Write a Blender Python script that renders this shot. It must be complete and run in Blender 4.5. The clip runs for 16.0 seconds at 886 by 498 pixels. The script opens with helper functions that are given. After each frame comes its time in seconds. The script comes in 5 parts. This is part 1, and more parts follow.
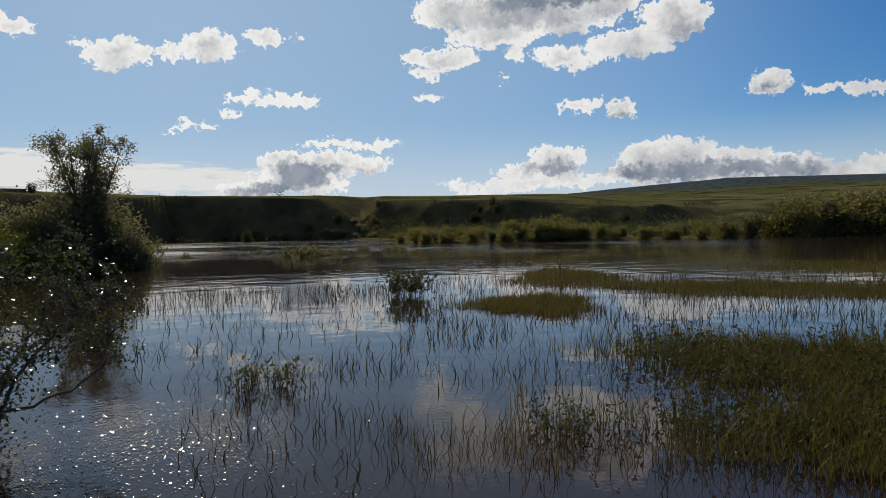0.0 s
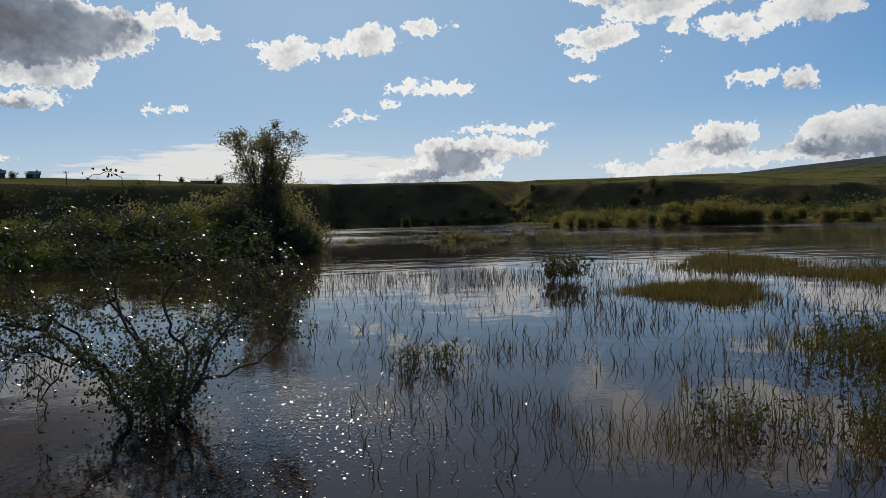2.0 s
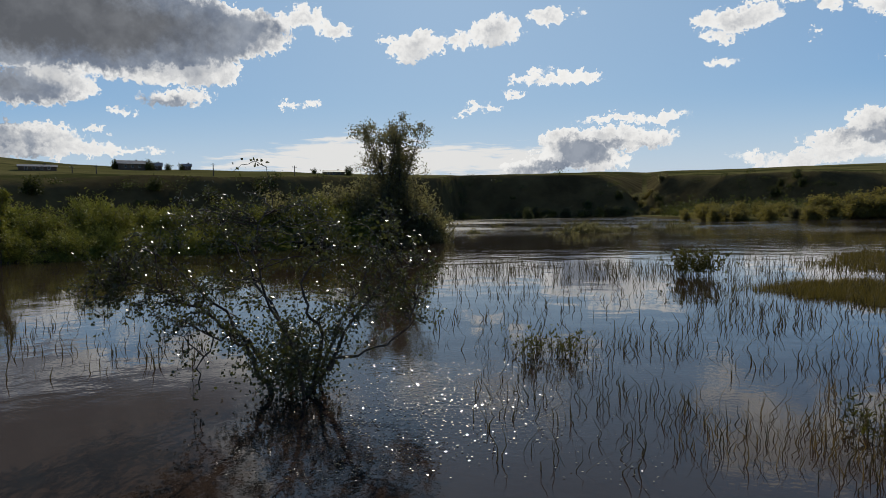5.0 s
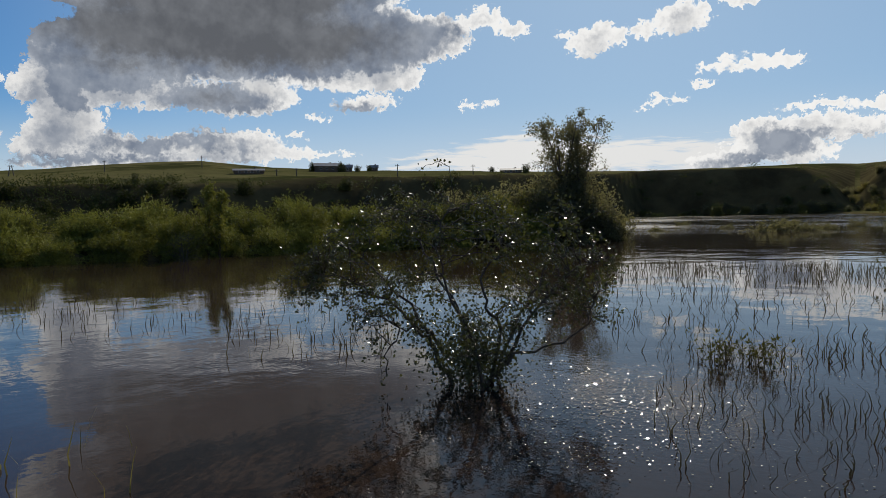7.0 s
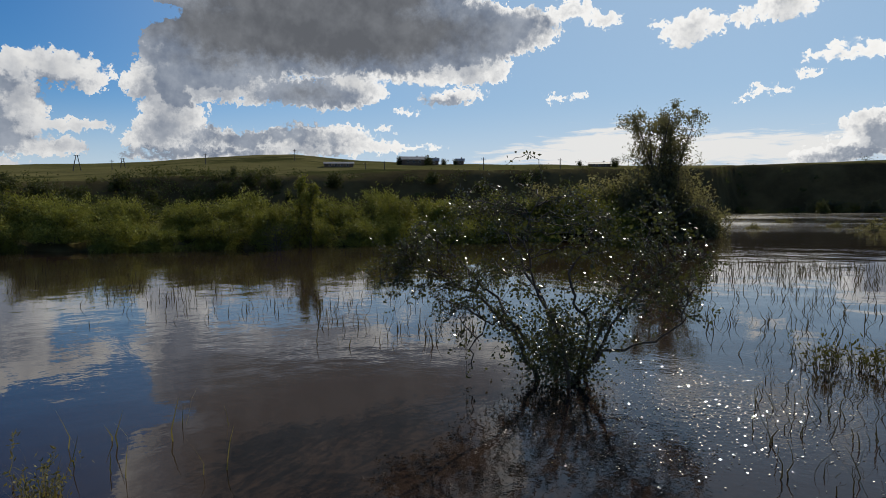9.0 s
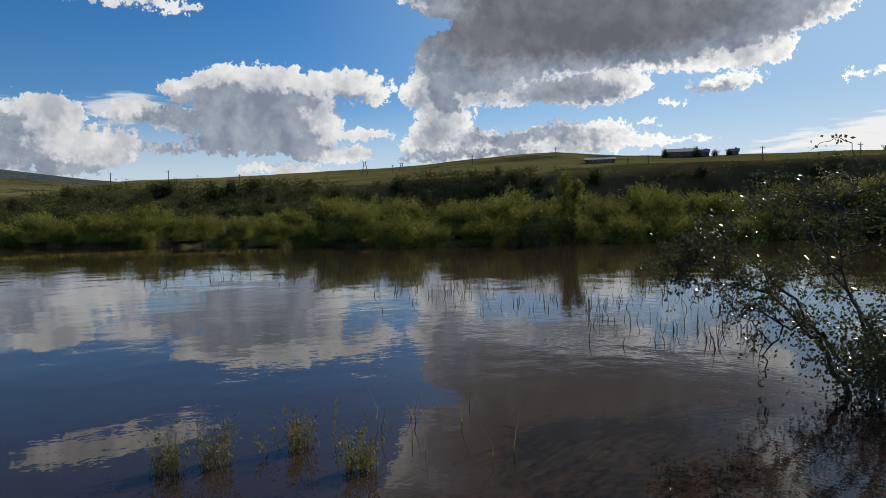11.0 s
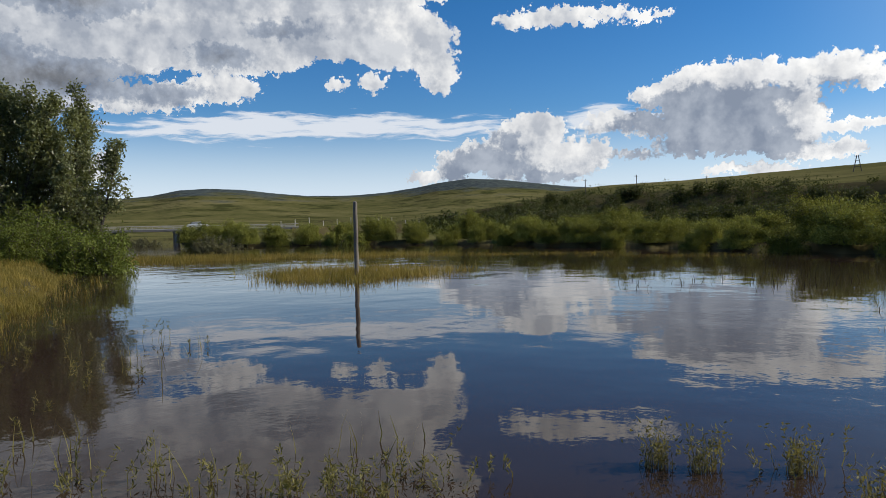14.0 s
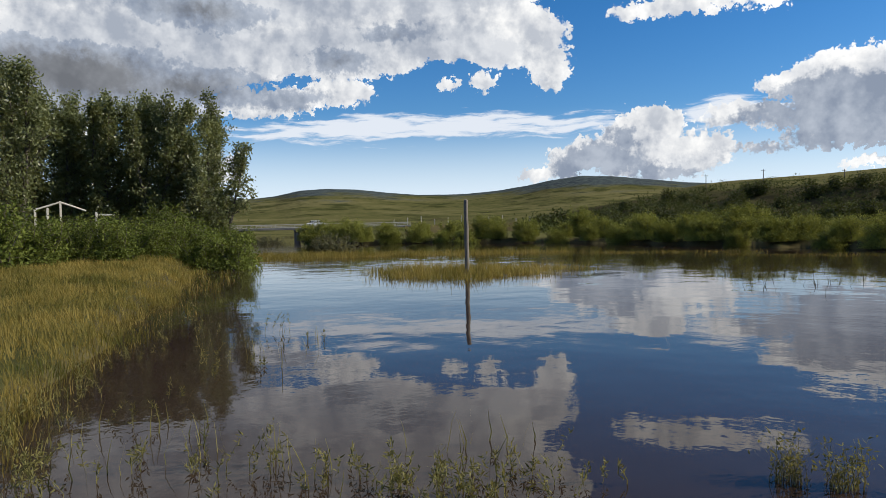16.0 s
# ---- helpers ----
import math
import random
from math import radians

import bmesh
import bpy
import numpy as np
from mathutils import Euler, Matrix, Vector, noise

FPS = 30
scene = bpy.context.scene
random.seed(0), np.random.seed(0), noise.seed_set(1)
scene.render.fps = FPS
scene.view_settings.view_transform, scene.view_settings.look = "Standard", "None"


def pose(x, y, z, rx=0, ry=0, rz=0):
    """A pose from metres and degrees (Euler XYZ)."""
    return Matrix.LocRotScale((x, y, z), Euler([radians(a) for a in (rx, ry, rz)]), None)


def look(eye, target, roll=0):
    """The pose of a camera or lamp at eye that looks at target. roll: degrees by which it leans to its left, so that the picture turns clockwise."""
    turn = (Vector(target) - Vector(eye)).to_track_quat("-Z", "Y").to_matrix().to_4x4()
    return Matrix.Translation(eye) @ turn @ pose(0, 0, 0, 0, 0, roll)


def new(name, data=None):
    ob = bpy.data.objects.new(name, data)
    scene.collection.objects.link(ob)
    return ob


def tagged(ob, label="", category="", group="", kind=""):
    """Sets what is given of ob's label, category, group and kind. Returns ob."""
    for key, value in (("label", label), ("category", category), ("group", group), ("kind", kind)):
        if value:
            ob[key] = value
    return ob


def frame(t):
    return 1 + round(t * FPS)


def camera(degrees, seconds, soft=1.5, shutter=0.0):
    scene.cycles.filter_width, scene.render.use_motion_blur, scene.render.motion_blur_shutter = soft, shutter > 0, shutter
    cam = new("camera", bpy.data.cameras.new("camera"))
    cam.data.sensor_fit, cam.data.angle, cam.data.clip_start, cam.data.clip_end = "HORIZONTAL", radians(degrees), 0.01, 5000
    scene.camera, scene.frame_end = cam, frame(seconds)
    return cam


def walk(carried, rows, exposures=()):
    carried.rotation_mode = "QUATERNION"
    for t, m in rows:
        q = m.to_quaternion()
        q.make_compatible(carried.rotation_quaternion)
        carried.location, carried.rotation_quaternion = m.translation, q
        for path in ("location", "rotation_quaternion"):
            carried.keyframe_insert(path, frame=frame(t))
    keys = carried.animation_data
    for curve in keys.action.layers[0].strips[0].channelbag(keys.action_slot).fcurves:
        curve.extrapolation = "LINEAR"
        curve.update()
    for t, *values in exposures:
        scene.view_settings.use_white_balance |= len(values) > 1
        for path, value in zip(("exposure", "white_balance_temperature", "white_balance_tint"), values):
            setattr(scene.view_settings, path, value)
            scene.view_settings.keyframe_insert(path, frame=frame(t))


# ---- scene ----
cam = camera(66.78, 16.0, 0.8)
PATH = [
    (0.0, pose(0.146, 0.243, 1.740, 88.70, 1.17, 0.05)),
    (0.5, pose(0.143, 0.211, 1.748, 88.68, 1.39, 5.03)),
    (1.0, pose(0.147, 0.206, 1.741, 88.46, 1.60, 7.52)),
    (1.5, pose(0.137, 0.220, 1.743, 87.92, 1.84, 10.43)),
    (2.0, pose(0.126, 0.217, 1.741, 87.70, 1.68, 13.16)),
    (2.5, pose(0.098, 0.220, 1.734, 87.94, 1.03, 15.48)),
    (3.0, pose(0.091, 0.215, 1.736, 87.69, 0.89, 18.08)),
    (5.5, pose(0.094, 0.160, 1.715, 87.03, 1.14, 27.07)),
    (6.0, pose(0.095, 0.145, 1.714, 87.00, 1.25, 32.46)),
    (6.5, pose(0.113, 0.109, 1.724, 87.13, 1.72, 36.86)),
    (7.0, pose(0.111, 0.100, 1.716, 87.32, 1.28, 38.47)),
    (7.5, pose(0.110, 0.119, 1.710, 87.23, 1.28, 41.03)),
    (8.0, pose(0.070, 0.139, 1.704, 87.09, 0.90, 42.24)),
    (10.5, pose(0.075, -0.015, 1.717, 86.88, 1.15, 59.89)),
    (11.0, pose(-0.014, -0.048, 1.696, 87.02, 1.35, 67.58)),
    (11.5, pose(-0.110, -0.095, 1.661, 87.36, 1.75, 74.74)),
    (12.0, pose(-0.222, -0.108, 1.624, 87.25, 1.97, 79.41)),
    (12.5, pose(-0.205, -0.122, 1.630, 87.51, 2.17, 83.47)),
    (13.0, pose(-0.162, -0.144, 1.647, 87.90, 2.25, 90.67)),
    (13.5, pose(-0.107, -0.199, 1.647, 87.94, 1.05, 97.90)),
    (14.0, pose(-0.100, -0.251, 1.658, 88.14, 1.18, 105.70)),
    (14.5, pose(-0.119, -0.277, 1.657, 87.25, 1.08, 109.79)),
    (15.0, pose(-0.109, -0.263, 1.659, 87.74, 1.54, 112.78)),
    (15.5, pose(-0.118, -0.272, 1.654, 87.88, 1.70, 113.44)),
    (16.0, pose(-0.156, -0.272, 1.644, 88.19, 1.26, 115.09)),
]
walk(cam, PATH, [(0.0, -0.3), (7.0, -0.25), (10.0, -0.17), (11.0, -0.06), (12.0, 0.14), (13.5, 0.14), (14.5, 0.24), (16.0, 0.31)])

# ---- light ----
SUN_AZ, SUN_EL = 22.5, 28.0            # degrees left of +y, degrees up


def bearing(az, r=1.0, z=0.0):
    """The place r metres from the origin, az degrees to the left of +y."""
    return Vector((-math.sin(radians(az)) * r, math.cos(radians(az)) * r, z))


sun_way = bearing(SUN_AZ, math.cos(radians(SUN_EL)), math.sin(radians(SUN_EL)))
sun_data = bpy.data.lights.new("sun", "SUN")
sun_data.energy, sun_data.angle, sun_data.color = 4.6, radians(0.53), (1.0, 0.92, 0.78)
sun = new("sun", sun_data)
sun.matrix_world = look(sun_way * 100, (0, 0, 0))

# clouds: bearing, height, half width and half height in degrees
PUFFS, GREYS, DARKS, WISPS = [], [], [], []
PUFFS += [(-5.9, 18.2, 8.08, 1.58), (-1.1, 18.2, 3.58, 1.36), (-4.9, 16.1, 3.81, 0.92), (-10.5, 17.1, 4.23, 1.12), (-13.3, 18.5, 3.72, 1.32), (-0.1, 14.6, 3.16, 0.83), (1.3, 13.5, 1.15, 0.42), (-10.5, 14.1, 3.06, 0.82), (-15.5, 14.8, 3.46, 1.11), (-19.0, 16.5, 2.71, 1.52), (-18.1, 15.3, 2.27, 0.70)]  # high cloud
GREYS += [(-8.7, 18.6, 5.19, 0.72)]  # high cloud
PUFFS += [(1.2, 11.6, 1.15, 0.33), (-11.6, 10.5, 1.78, 0.55), (-14.9, 9.8, 1.20, 0.78), (-26.0, 11.0, 1.55, 1.10), (-30.0, 10.1, 1.45, 0.25), (-32.6, 9.8, 1.41, 0.64), (-5.3, 12.8, 0.38, 0.23), (-6.3, 14.7, 0.76, 0.51)]  # small puffs
GREYS += [(-26.3, 10.4, 0.95, 0.38), (-15.0, 9.3, 0.69, 0.27)]  # small puffs
PUFFS += [(25.4, 14.1, 2.16, 1.01), (27.7, 14.6, 0.64, 0.33), (21.8, 14.3, 1.11, 0.60), (19.0, 15.0, 2.17, 1.09), (14.3, 15.9, 1.30, 0.62), (11.8, 15.8, 0.52, 0.23), (32.5, 15.1, 1.41, 0.55), (15.2, 11.8, 0.65, 0.27)]  # scattered puffs
PUFFS += [(14.0, 11.0, 3.26, 0.50), (17.0, 9.9, 0.73, 0.18), (19.8, 8.8, 1.26, 0.22), (21.5, 8.5, 0.63, 0.13), (7.5, 7.7, 3.90, 0.33)]  # thin streaks
PUFFS += [(-9.6, 5.9, 2.27, 1.32), (-7.0, 5.0, 2.38, 0.67), (-5.6, 3.6, 4.55, 0.43), (-8.4, 4.0, 7.13, 0.52), (-18.4, 5.7, 4.10, 1.54), (-16.2, 4.6, 3.00, 1.01), (-22.6, 4.9, 4.88, 1.32), (-27.0, 4.4, 3.00, 1.07), (-30.7, 4.1, 2.89, 0.58), (-32.6, 4.3, 1.38, 0.81)]  # horizon bank right
GREYS += [(-18.8, 4.7, 3.86, 0.63), (-24.2, 4.3, 3.72, 0.52), (-9.2, 5.1, 1.71, 0.43)]  # horizon bank right
PUFFS += [(13.1, 5.7, 2.38, 1.38), (9.3, 6.2, 4.59, 0.83), (11.1, 4.4, 2.98, 1.06), (15.0, 4.1, 3.52, 0.88)]  # horizon bank
GREYS += [(11.5, 5.2, 1.92, 1.10), (10.0, 5.8, 2.94, 0.38), (13.8, 3.8, 2.18, 0.43)]  # horizon bank
PUFFS += [(34.6, 15.9, 1.52, 0.77), (33.0, 15.2, 1.51, 0.55), (45.3, 9.6, 2.65, 0.70), (50.8, 7.0, 0.56, 0.28), (49.0, 8.6, 0.56, 0.23), (36.0, 9.2, 0.76, 0.19), (34.3, 9.5, 0.57, 0.23), (47.1, 5.5, 1.52, 0.19)]  # middle puffs
GREYS += [(45.1, 9.2, 1.66, 0.28)]  # middle puffs
PUFFS += [(56.5, 15.0, 10.88, 3.88), (54.0, 19.5, 13.14, 3.98), (45.0, 14.7, 8.24, 2.74), (38.5, 14.9, 2.73, 1.79), (42.8, 11.6, 2.72, 1.25), (47.2, 11.5, 5.10, 0.82), (66.4, 12.5, 3.40, 2.40), (63.7, 10.5, 6.18, 1.50), (68.8, 10.2, 2.35, 1.85), (67.5, 7.7, 2.84, 1.97), (68.5, 6.3, 2.36, 1.17), (53.2, 10.4, 2.84, 1.58), (55.6, 9.8, 5.23, 1.17), (63.8, 6.1, 6.20, 0.95), (56.6, 6.0, 5.25, 1.33), (51.9, 5.6, 2.84, 0.57), (63.8, 4.9, 7.16, 0.67)]  # storm cloud
DARKS += [(55.0, 15.8, 11.32, 3.40), (54.0, 19.5, 11.26, 3.54), (46.7, 14.7, 6.00, 1.87), (55.6, 9.7, 3.56, 0.94), (59.4, 12.0, 5.23, 0.84), (57.1, 7.6, 2.86, 0.33), (64.8, 5.0, 5.72, 0.38)]  # storm cloud
PUFFS += [(83.2, 11.0, 4.81, 1.42), (87.5, 10.2, 2.53, 1.16), (76.1, 10.9, 4.11, 1.26), (73.0, 10.4, 1.39, 0.91), (82.1, 8.2, 6.18, 2.40), (83.8, 6.2, 4.37, 1.22), (78.8, 6.1, 2.62, 1.26), (77.5, 8.3, 1.82, 1.44), (90.8, 8.3, 3.27, 0.81), (88.7, 7.5, 2.51, 0.58), (74.4, 6.9, 2.54, 0.51), (75.8, 5.1, 2.76, 0.73), (81.9, 3.8, 2.22, 0.44), (79.3, 3.9, 2.03, 0.54)]  # anvil cloud
GREYS += [(83.7, 7.9, 4.80, 1.99), (84.6, 5.8, 4.13, 0.95), (80.8, 9.5, 5.34, 0.79), (89.7, 5.5, 1.99, 0.33), (90.8, 7.7, 2.45, 0.36)]  # anvil cloud
PUFFS += [(97.9, 8.1, 2.65, 1.54), (99.7, 6.3, 3.24, 1.84), (102.9, 5.9, 3.28, 1.31), (94.5, 6.0, 2.78, 1.52), (97.1, 4.8, 5.02, 1.00), (107.1, 4.2, 1.52, 0.66), (104.7, 5.0, 1.98, 1.03)]  # tower cloud
GREYS += [(101.5, 5.2, 3.50, 1.39), (97.9, 4.2, 3.21, 0.55), (89.8, 5.5, 1.95, 0.35), (99.7, 6.9, 1.39, 1.10)]  # tower cloud
WISPS += [(121.3, 8.4, 5.72, 0.94), (113.2, 8.6, 6.94, 0.85), (105.6, 8.4, 5.43, 0.42), (127.4, 8.0, 3.28, 0.56), (91.6, 8.6, 3.29, 0.78)]  # long streak
PUFFS += [(96.9, 16.7, 4.08, 0.78), (93.1, 16.7, 2.65, 0.59), (88.8, 16.2, 2.13, 0.41), (100.2, 17.0, 0.92, 0.44), (132.8, 5.1, 1.01, 1.09), (142.9, 6.6, 1.27, 1.26)]  # corner puffs
PUFFS += [(136.7, 15.3, 14.63, 3.85), (142.7, 12.4, 8.89, 3.51), (123.5, 15.5, 9.44, 3.18), (114.0, 16.4, 8.35, 2.65), (109.2, 15.3, 4.51, 2.20), (105.9, 13.2, 1.60, 2.20), (107.3, 15.7, 2.84, 1.91), (123.6, 11.3, 2.84, 1.30), (130.5, 10.5, 6.00, 1.09), (114.1, 11.8, 0.96, 0.47), (111.0, 12.0, 1.05, 0.84), (138.9, 10.2, 7.44, 1.47), (146.1, 9.3, 5.33, 1.82), (132.3, 20.1, 23.62, 3.84), (113.8, 21.0, 10.94, 3.55)]  # heavy cloud
DARKS += [(143.5, 11.9, 9.67, 2.55), (135.6, 11.6, 6.72, 1.75), (142.8, 9.5, 8.05, 1.09), (134.6, 17.1, 5.39, 1.29), (123.5, 13.8, 3.31, 1.01), (128.2, 10.7, 3.26, 0.55), (118.7, 16.0, 2.86, 0.82)]  # heavy cloud
DARKS += [(56.0, 14.7, 18.69, 3.36), (57.0, 9.9, 4.12, 1.11), (63.2, 12.2, 8.16, 1.20)]  # storm underside
WISPS += [(30.9, 5.2, 6.17, 1.51), (35.2, 4.7, 5.26, 0.86), (22.7, 4.7, 5.07, 1.10), (17.9, 4.5, 5.38, 1.07)]  # horizon veil

PUFFS += [(56.0, 21.0, 17.0, 7.0), (62.0, 26.0, 14.0, 6.0)]
DARKS += [(56.0, 19.5, 14.0, 6.0), (62.0, 26.0, 12.0, 5.0)]
GREYS += [(65.2, 13.5, 1.9, 1.5), (63.0, 11.6, 3.6, 0.8), (67.2, 9.8, 1.5, 1.4)]
PUFFS += [(89.8, 5.6, 2.1, 0.34), (74.6, 6.9, 2.6, 0.5), (80.6, 3.9, 1.6, 0.5)]
GREYS += [(89.8, 5.5, 2.4, 0.6), (84.0, 8.3, 5.6, 2.6), (82.5, 6.0, 4.6, 1.6), (103.2, 5.2, 2.6, 1.2), (65.0, 11.0, 4.0, 1.2), (61.0, 6.3, 5.0, 0.7)]
DARKS += [(140.0, 11.2, 8.0, 1.7)]
world = bpy.data.worlds.new("sky")
scene.world = world
world.use_nodes = True
wt = world.node_tree
wt.nodes.clear()


def wnode(kind, op=None, **links):
    n = wt.nodes.new(kind)
    if op:
        n.operation = op
    for key, value in links.items():
        i = int(key[1:])
        if hasattr(value, "is_linked"):
            wt.links.new(value, n.inputs[i])
        else:
            n.inputs[i].default_value = value
    return n


def wmath(op, a, b=0.0, c=0.0):
    return wnode("ShaderNodeMath", op, _0=a, _1=b, _2=c).outputs[0]


def wrange(v, a, b, c=0.0, d=1.0, smooth=True):
    n = wt.nodes.new("ShaderNodeMapRange")
    n.interpolation_type = "SMOOTHSTEP" if smooth else "LINEAR"
    wt.links.new(v, n.inputs[0])
    for i, x in enumerate((a, b, c, d)):
        n.inputs[1 + i].default_value = x
    return n.outputs[0]


def wmix(f, a, b):
    n = wt.nodes.new("ShaderNodeMix")
    n.data_type = "RGBA"
    for i, x in ((0, f), (6, a), (7, b)):
        if hasattr(x, "is_linked"):
            wt.links.new(x, n.inputs[i])
        else:
            n.inputs[i].default_value = x
    return n.outputs[2]


def wnoise(vec, scale, detail, rough):
    n = wt.nodes.new("ShaderNodeTexNoise")
    wt.links.new(vec, n.inputs["Vector"])
    n.inputs["Scale"].default_value, n.inputs["Detail"].default_value, n.inputs["Roughness"].default_value = scale, detail, rough
    return n


sky = wt.nodes.new("ShaderNodeTexSky")
sky.sky_type, sky.sun_disc = "NISHITA", False
sky.sun_elevation, sky.sun_rotation = radians(SUN_EL), radians(-SUN_AZ)
sky.air_density, sky.dust_density, sky.ozone_density = 1.0, 0.25, 1.6

place = wt.nodes.new("ShaderNodeTexCoord").outputs["Generated"]
xyz = wnode("ShaderNodeSeparateXYZ", _0=place)
azim = wmath("MULTIPLY", wmath("ARCTAN2", wmath("MULTIPLY", xyz.outputs[0], -1.0), xyz.outputs[1]), 57.2958)
elev = wmath("MULTIPLY", wmath("ARCSINE", xyz.outputs[2]), 57.2958)
flat = wnode("ShaderNodeCombineXYZ", _0=azim, _1=elev, _2=0.0).outputs[0]
# ragged outlines: the cloud shapes are bent by two sizes of noise
bend_big = wnoise(place, 16.0, 2.0, 0.5).outputs["Color"]
bend_small = wnoise(place, 95.0, 5.0, 0.65).outputs["Color"]


def bent(vec, noise_colour, amount):
    off = wnode("ShaderNodeVectorMath", "SUBTRACT", _0=noise_colour, _1=(0.5, 0.5, 0.5)).outputs[0]
    return wnode("ShaderNodeVectorMath", "MULTIPLY_ADD", _0=off, _1=amount, _2=vec).outputs[0]


curled = bent(bent(flat, bend_big, (2.4, 1.6, 0.0)), bend_small, (2.9, 2.3, 0.0))


def union(blobs, vec):
    """How deep inside the nearest of the ellipses, in degrees."""
    best = None
    for az, el, rx, ry in blobs:
        q = wnode("ShaderNodeVectorMath", "MULTIPLY_ADD", _0=vec, _1=(1 / rx, 1 / ry, 0.0), _2=(-az / rx, -el / ry, 0.0)).outputs[0]
        far = wnode("ShaderNodeVectorMath", "LENGTH", _0=q).outputs["Value"]
        r = min(rx, ry)
        deep = wmath("MULTIPLY_ADD", far, -r, r)
        best = deep if best is None else wmath("MAXIMUM", best, deep)
    return best


def cauliflower(vec):
    """Rounded heads on heads, with some fine fraying."""
    n = wt.nodes.new("ShaderNodeTexVoronoi")
    n.feature = "F1"
    n.normalize = True
    wt.links.new(vec, n.inputs["Vector"])
    n.inputs["Scale"].default_value, n.inputs["Detail"].default_value, n.inputs["Roughness"].default_value = 34.0, 3.0, 0.55
    heads = wmath("MULTIPLY_ADD", n.outputs["Distance"], -1.0, 0.92)
    return wmath("MULTIPLY_ADD", heads, 0.55, wmath("MULTIPLY", wnoise(vec, 48.0, 7.0, 0.66).outputs["Fac"], 0.45))


billow = cauliflower(place)
toward = wnode("ShaderNodeVectorMath", "MULTIPLY_ADD", _0=tuple(sun_way), _1=(0.012, 0.012, 0.012), _2=place).outputs[0]
billow_lit = cauliflower(toward)
soft = wnoise(place, 13.0, 4.0, 0.55).outputs["Fac"]
soft_lit = wnoise(wnode("ShaderNodeVectorMath", "MULTIPLY_ADD", _0=tuple(sun_way), _1=(0.03, 0.03, 0.03), _2=place).outputs[0], 13.0, 4.0, 0.55).outputs["Fac"]
depth = union(PUFFS, curled)
# how much cloud lies between a spot and the sun: tops and sunward sides are bright
sideways = wmath("MAXIMUM", wmath("MINIMUM", wmath("MULTIPLY_ADD", azim, -0.02, 0.45), 0.9), -0.9)
sunward = wnode("ShaderNodeCombineXYZ", _0=sideways, _1=1.0, _2=0.0).outputs[0]
cover_above = union(PUFFS, wnode("ShaderNodeVectorMath", "ADD", _0=curled, _1=sunward).outputs[0])
dark = union(DARKS, curled)
grey = wmath("MAXIMUM", union(GREYS, curled), dark)
# beyond the seen part of the sky the same kind of broken cloud goes on
beyond = wmath("MAXIMUM", wrange(elev, 21.0, 27.0), wmath("MAXIMUM", wrange(azim, 152.0, 160.0), wrange(azim, -38.0, -46.0)))
field = wmath("SUBTRACT", wnoise(place, 3.2, 6.0, 0.55).outputs["Fac"], 0.53)
broken = wmath("MULTIPLY_ADD", field, 22.0, wmath("MULTIPLY_ADD", beyond, 12.0, -13.0))
depth = wmath("MAXIMUM", depth, broken)
depth = wmath("MINIMUM", depth, wmath("MULTIPLY", depth, 3.5))
edge = wmath("ADD", depth, wmath("MULTIPLY", wmath("SUBTRACT", billow, 0.5), 3.1))
cover = wrange(edge, -0.08, 0.26)
knobbly = wmath("ADD", wmath("MULTIPLY", wmath("SUBTRACT", billow, 0.5), -2.6), wmath("MULTIPLY", wmath("SUBTRACT", soft, 0.5), 1.5))
shade = wrange(wmath("ADD", grey, knobbly), -0.62, 0.10)
under = wrange(wmath("ADD", cover_above, knobbly), 0.0, 1.5, 0.0, 0.85)
under = wmath("MULTIPLY", under, wrange(azim, 45.0, 105.0, 1.0, 0.62))
shade = wmath("MAXIMUM", shade, under)
relief = wrange(wmath("ADD", wmath("SUBTRACT", soft, soft_lit), wmath("MULTIPLY", wmath("SUBTRACT", billow, billow_lit), 0.7)), -0.16, 0.16, smooth=False)
rim = wrange(edge, 0.1, 1.6, 1.0, 0.0)
near_sun = wnode("ShaderNodeVectorMath", "DOT_PRODUCT", _0=place, _1=tuple(sun_way)).outputs["Value"]
glare = wrange(near_sun, 0.3, 0.98)

white = wmix(relief, (7.0, 7.5, 8.4, 1), (13.2, 13.2, 13.1, 1))
white = wmix(wmath("MULTIPLY", rim, wmath("MULTIPLY_ADD", glare, 0.8, 0.1)), white, (19.0, 18.8, 18.3, 1))
dull = wmix(relief, (3.6, 4.3, 5.6, 1), (6.3, 7.0, 8.2, 1))
dull = wmix(wrange(wmath("ADD", dark, wmath("MULTIPLY", knobbly, 0.6)), 0.0, 1.7), dull, wmix(relief, (2.2, 2.35, 2.65, 1), (3.3, 3.5, 3.85, 1)))
cloud = wmix(shade, white, dull)
low = wrange(elev, 0.5, 10.0, 1.0, 0.0)
deep_blue = wt.nodes.new("ShaderNodeHueSaturation")
deep_blue.inputs["Saturation"].default_value, deep_blue.inputs["Value"].default_value = 1.26, 1.36
tint = wt.nodes.new("ShaderNodeMix")
tint.data_type, tint.blend_type = "RGBA", "MULTIPLY"
tint.inputs[0].default_value, tint.inputs[7].default_value = 1.0, (0.83, 0.97, 1.20, 1)
wt.links.new(sky.outputs[0], tint.inputs[6])
wt.links.new(tint.outputs[2], deep_blue.inputs["Color"])
pale = wmath("MULTIPLY", wrange(near_sun, 0.55, 0.99), 0.75)
haze = wmix(pale, deep_blue.outputs[0], (6.7, 9.5, 12.3, 1))
haze = wmix(wmath("MULTIPLY", low, 0.85), haze, (11.2, 12.6, 14.6, 1))
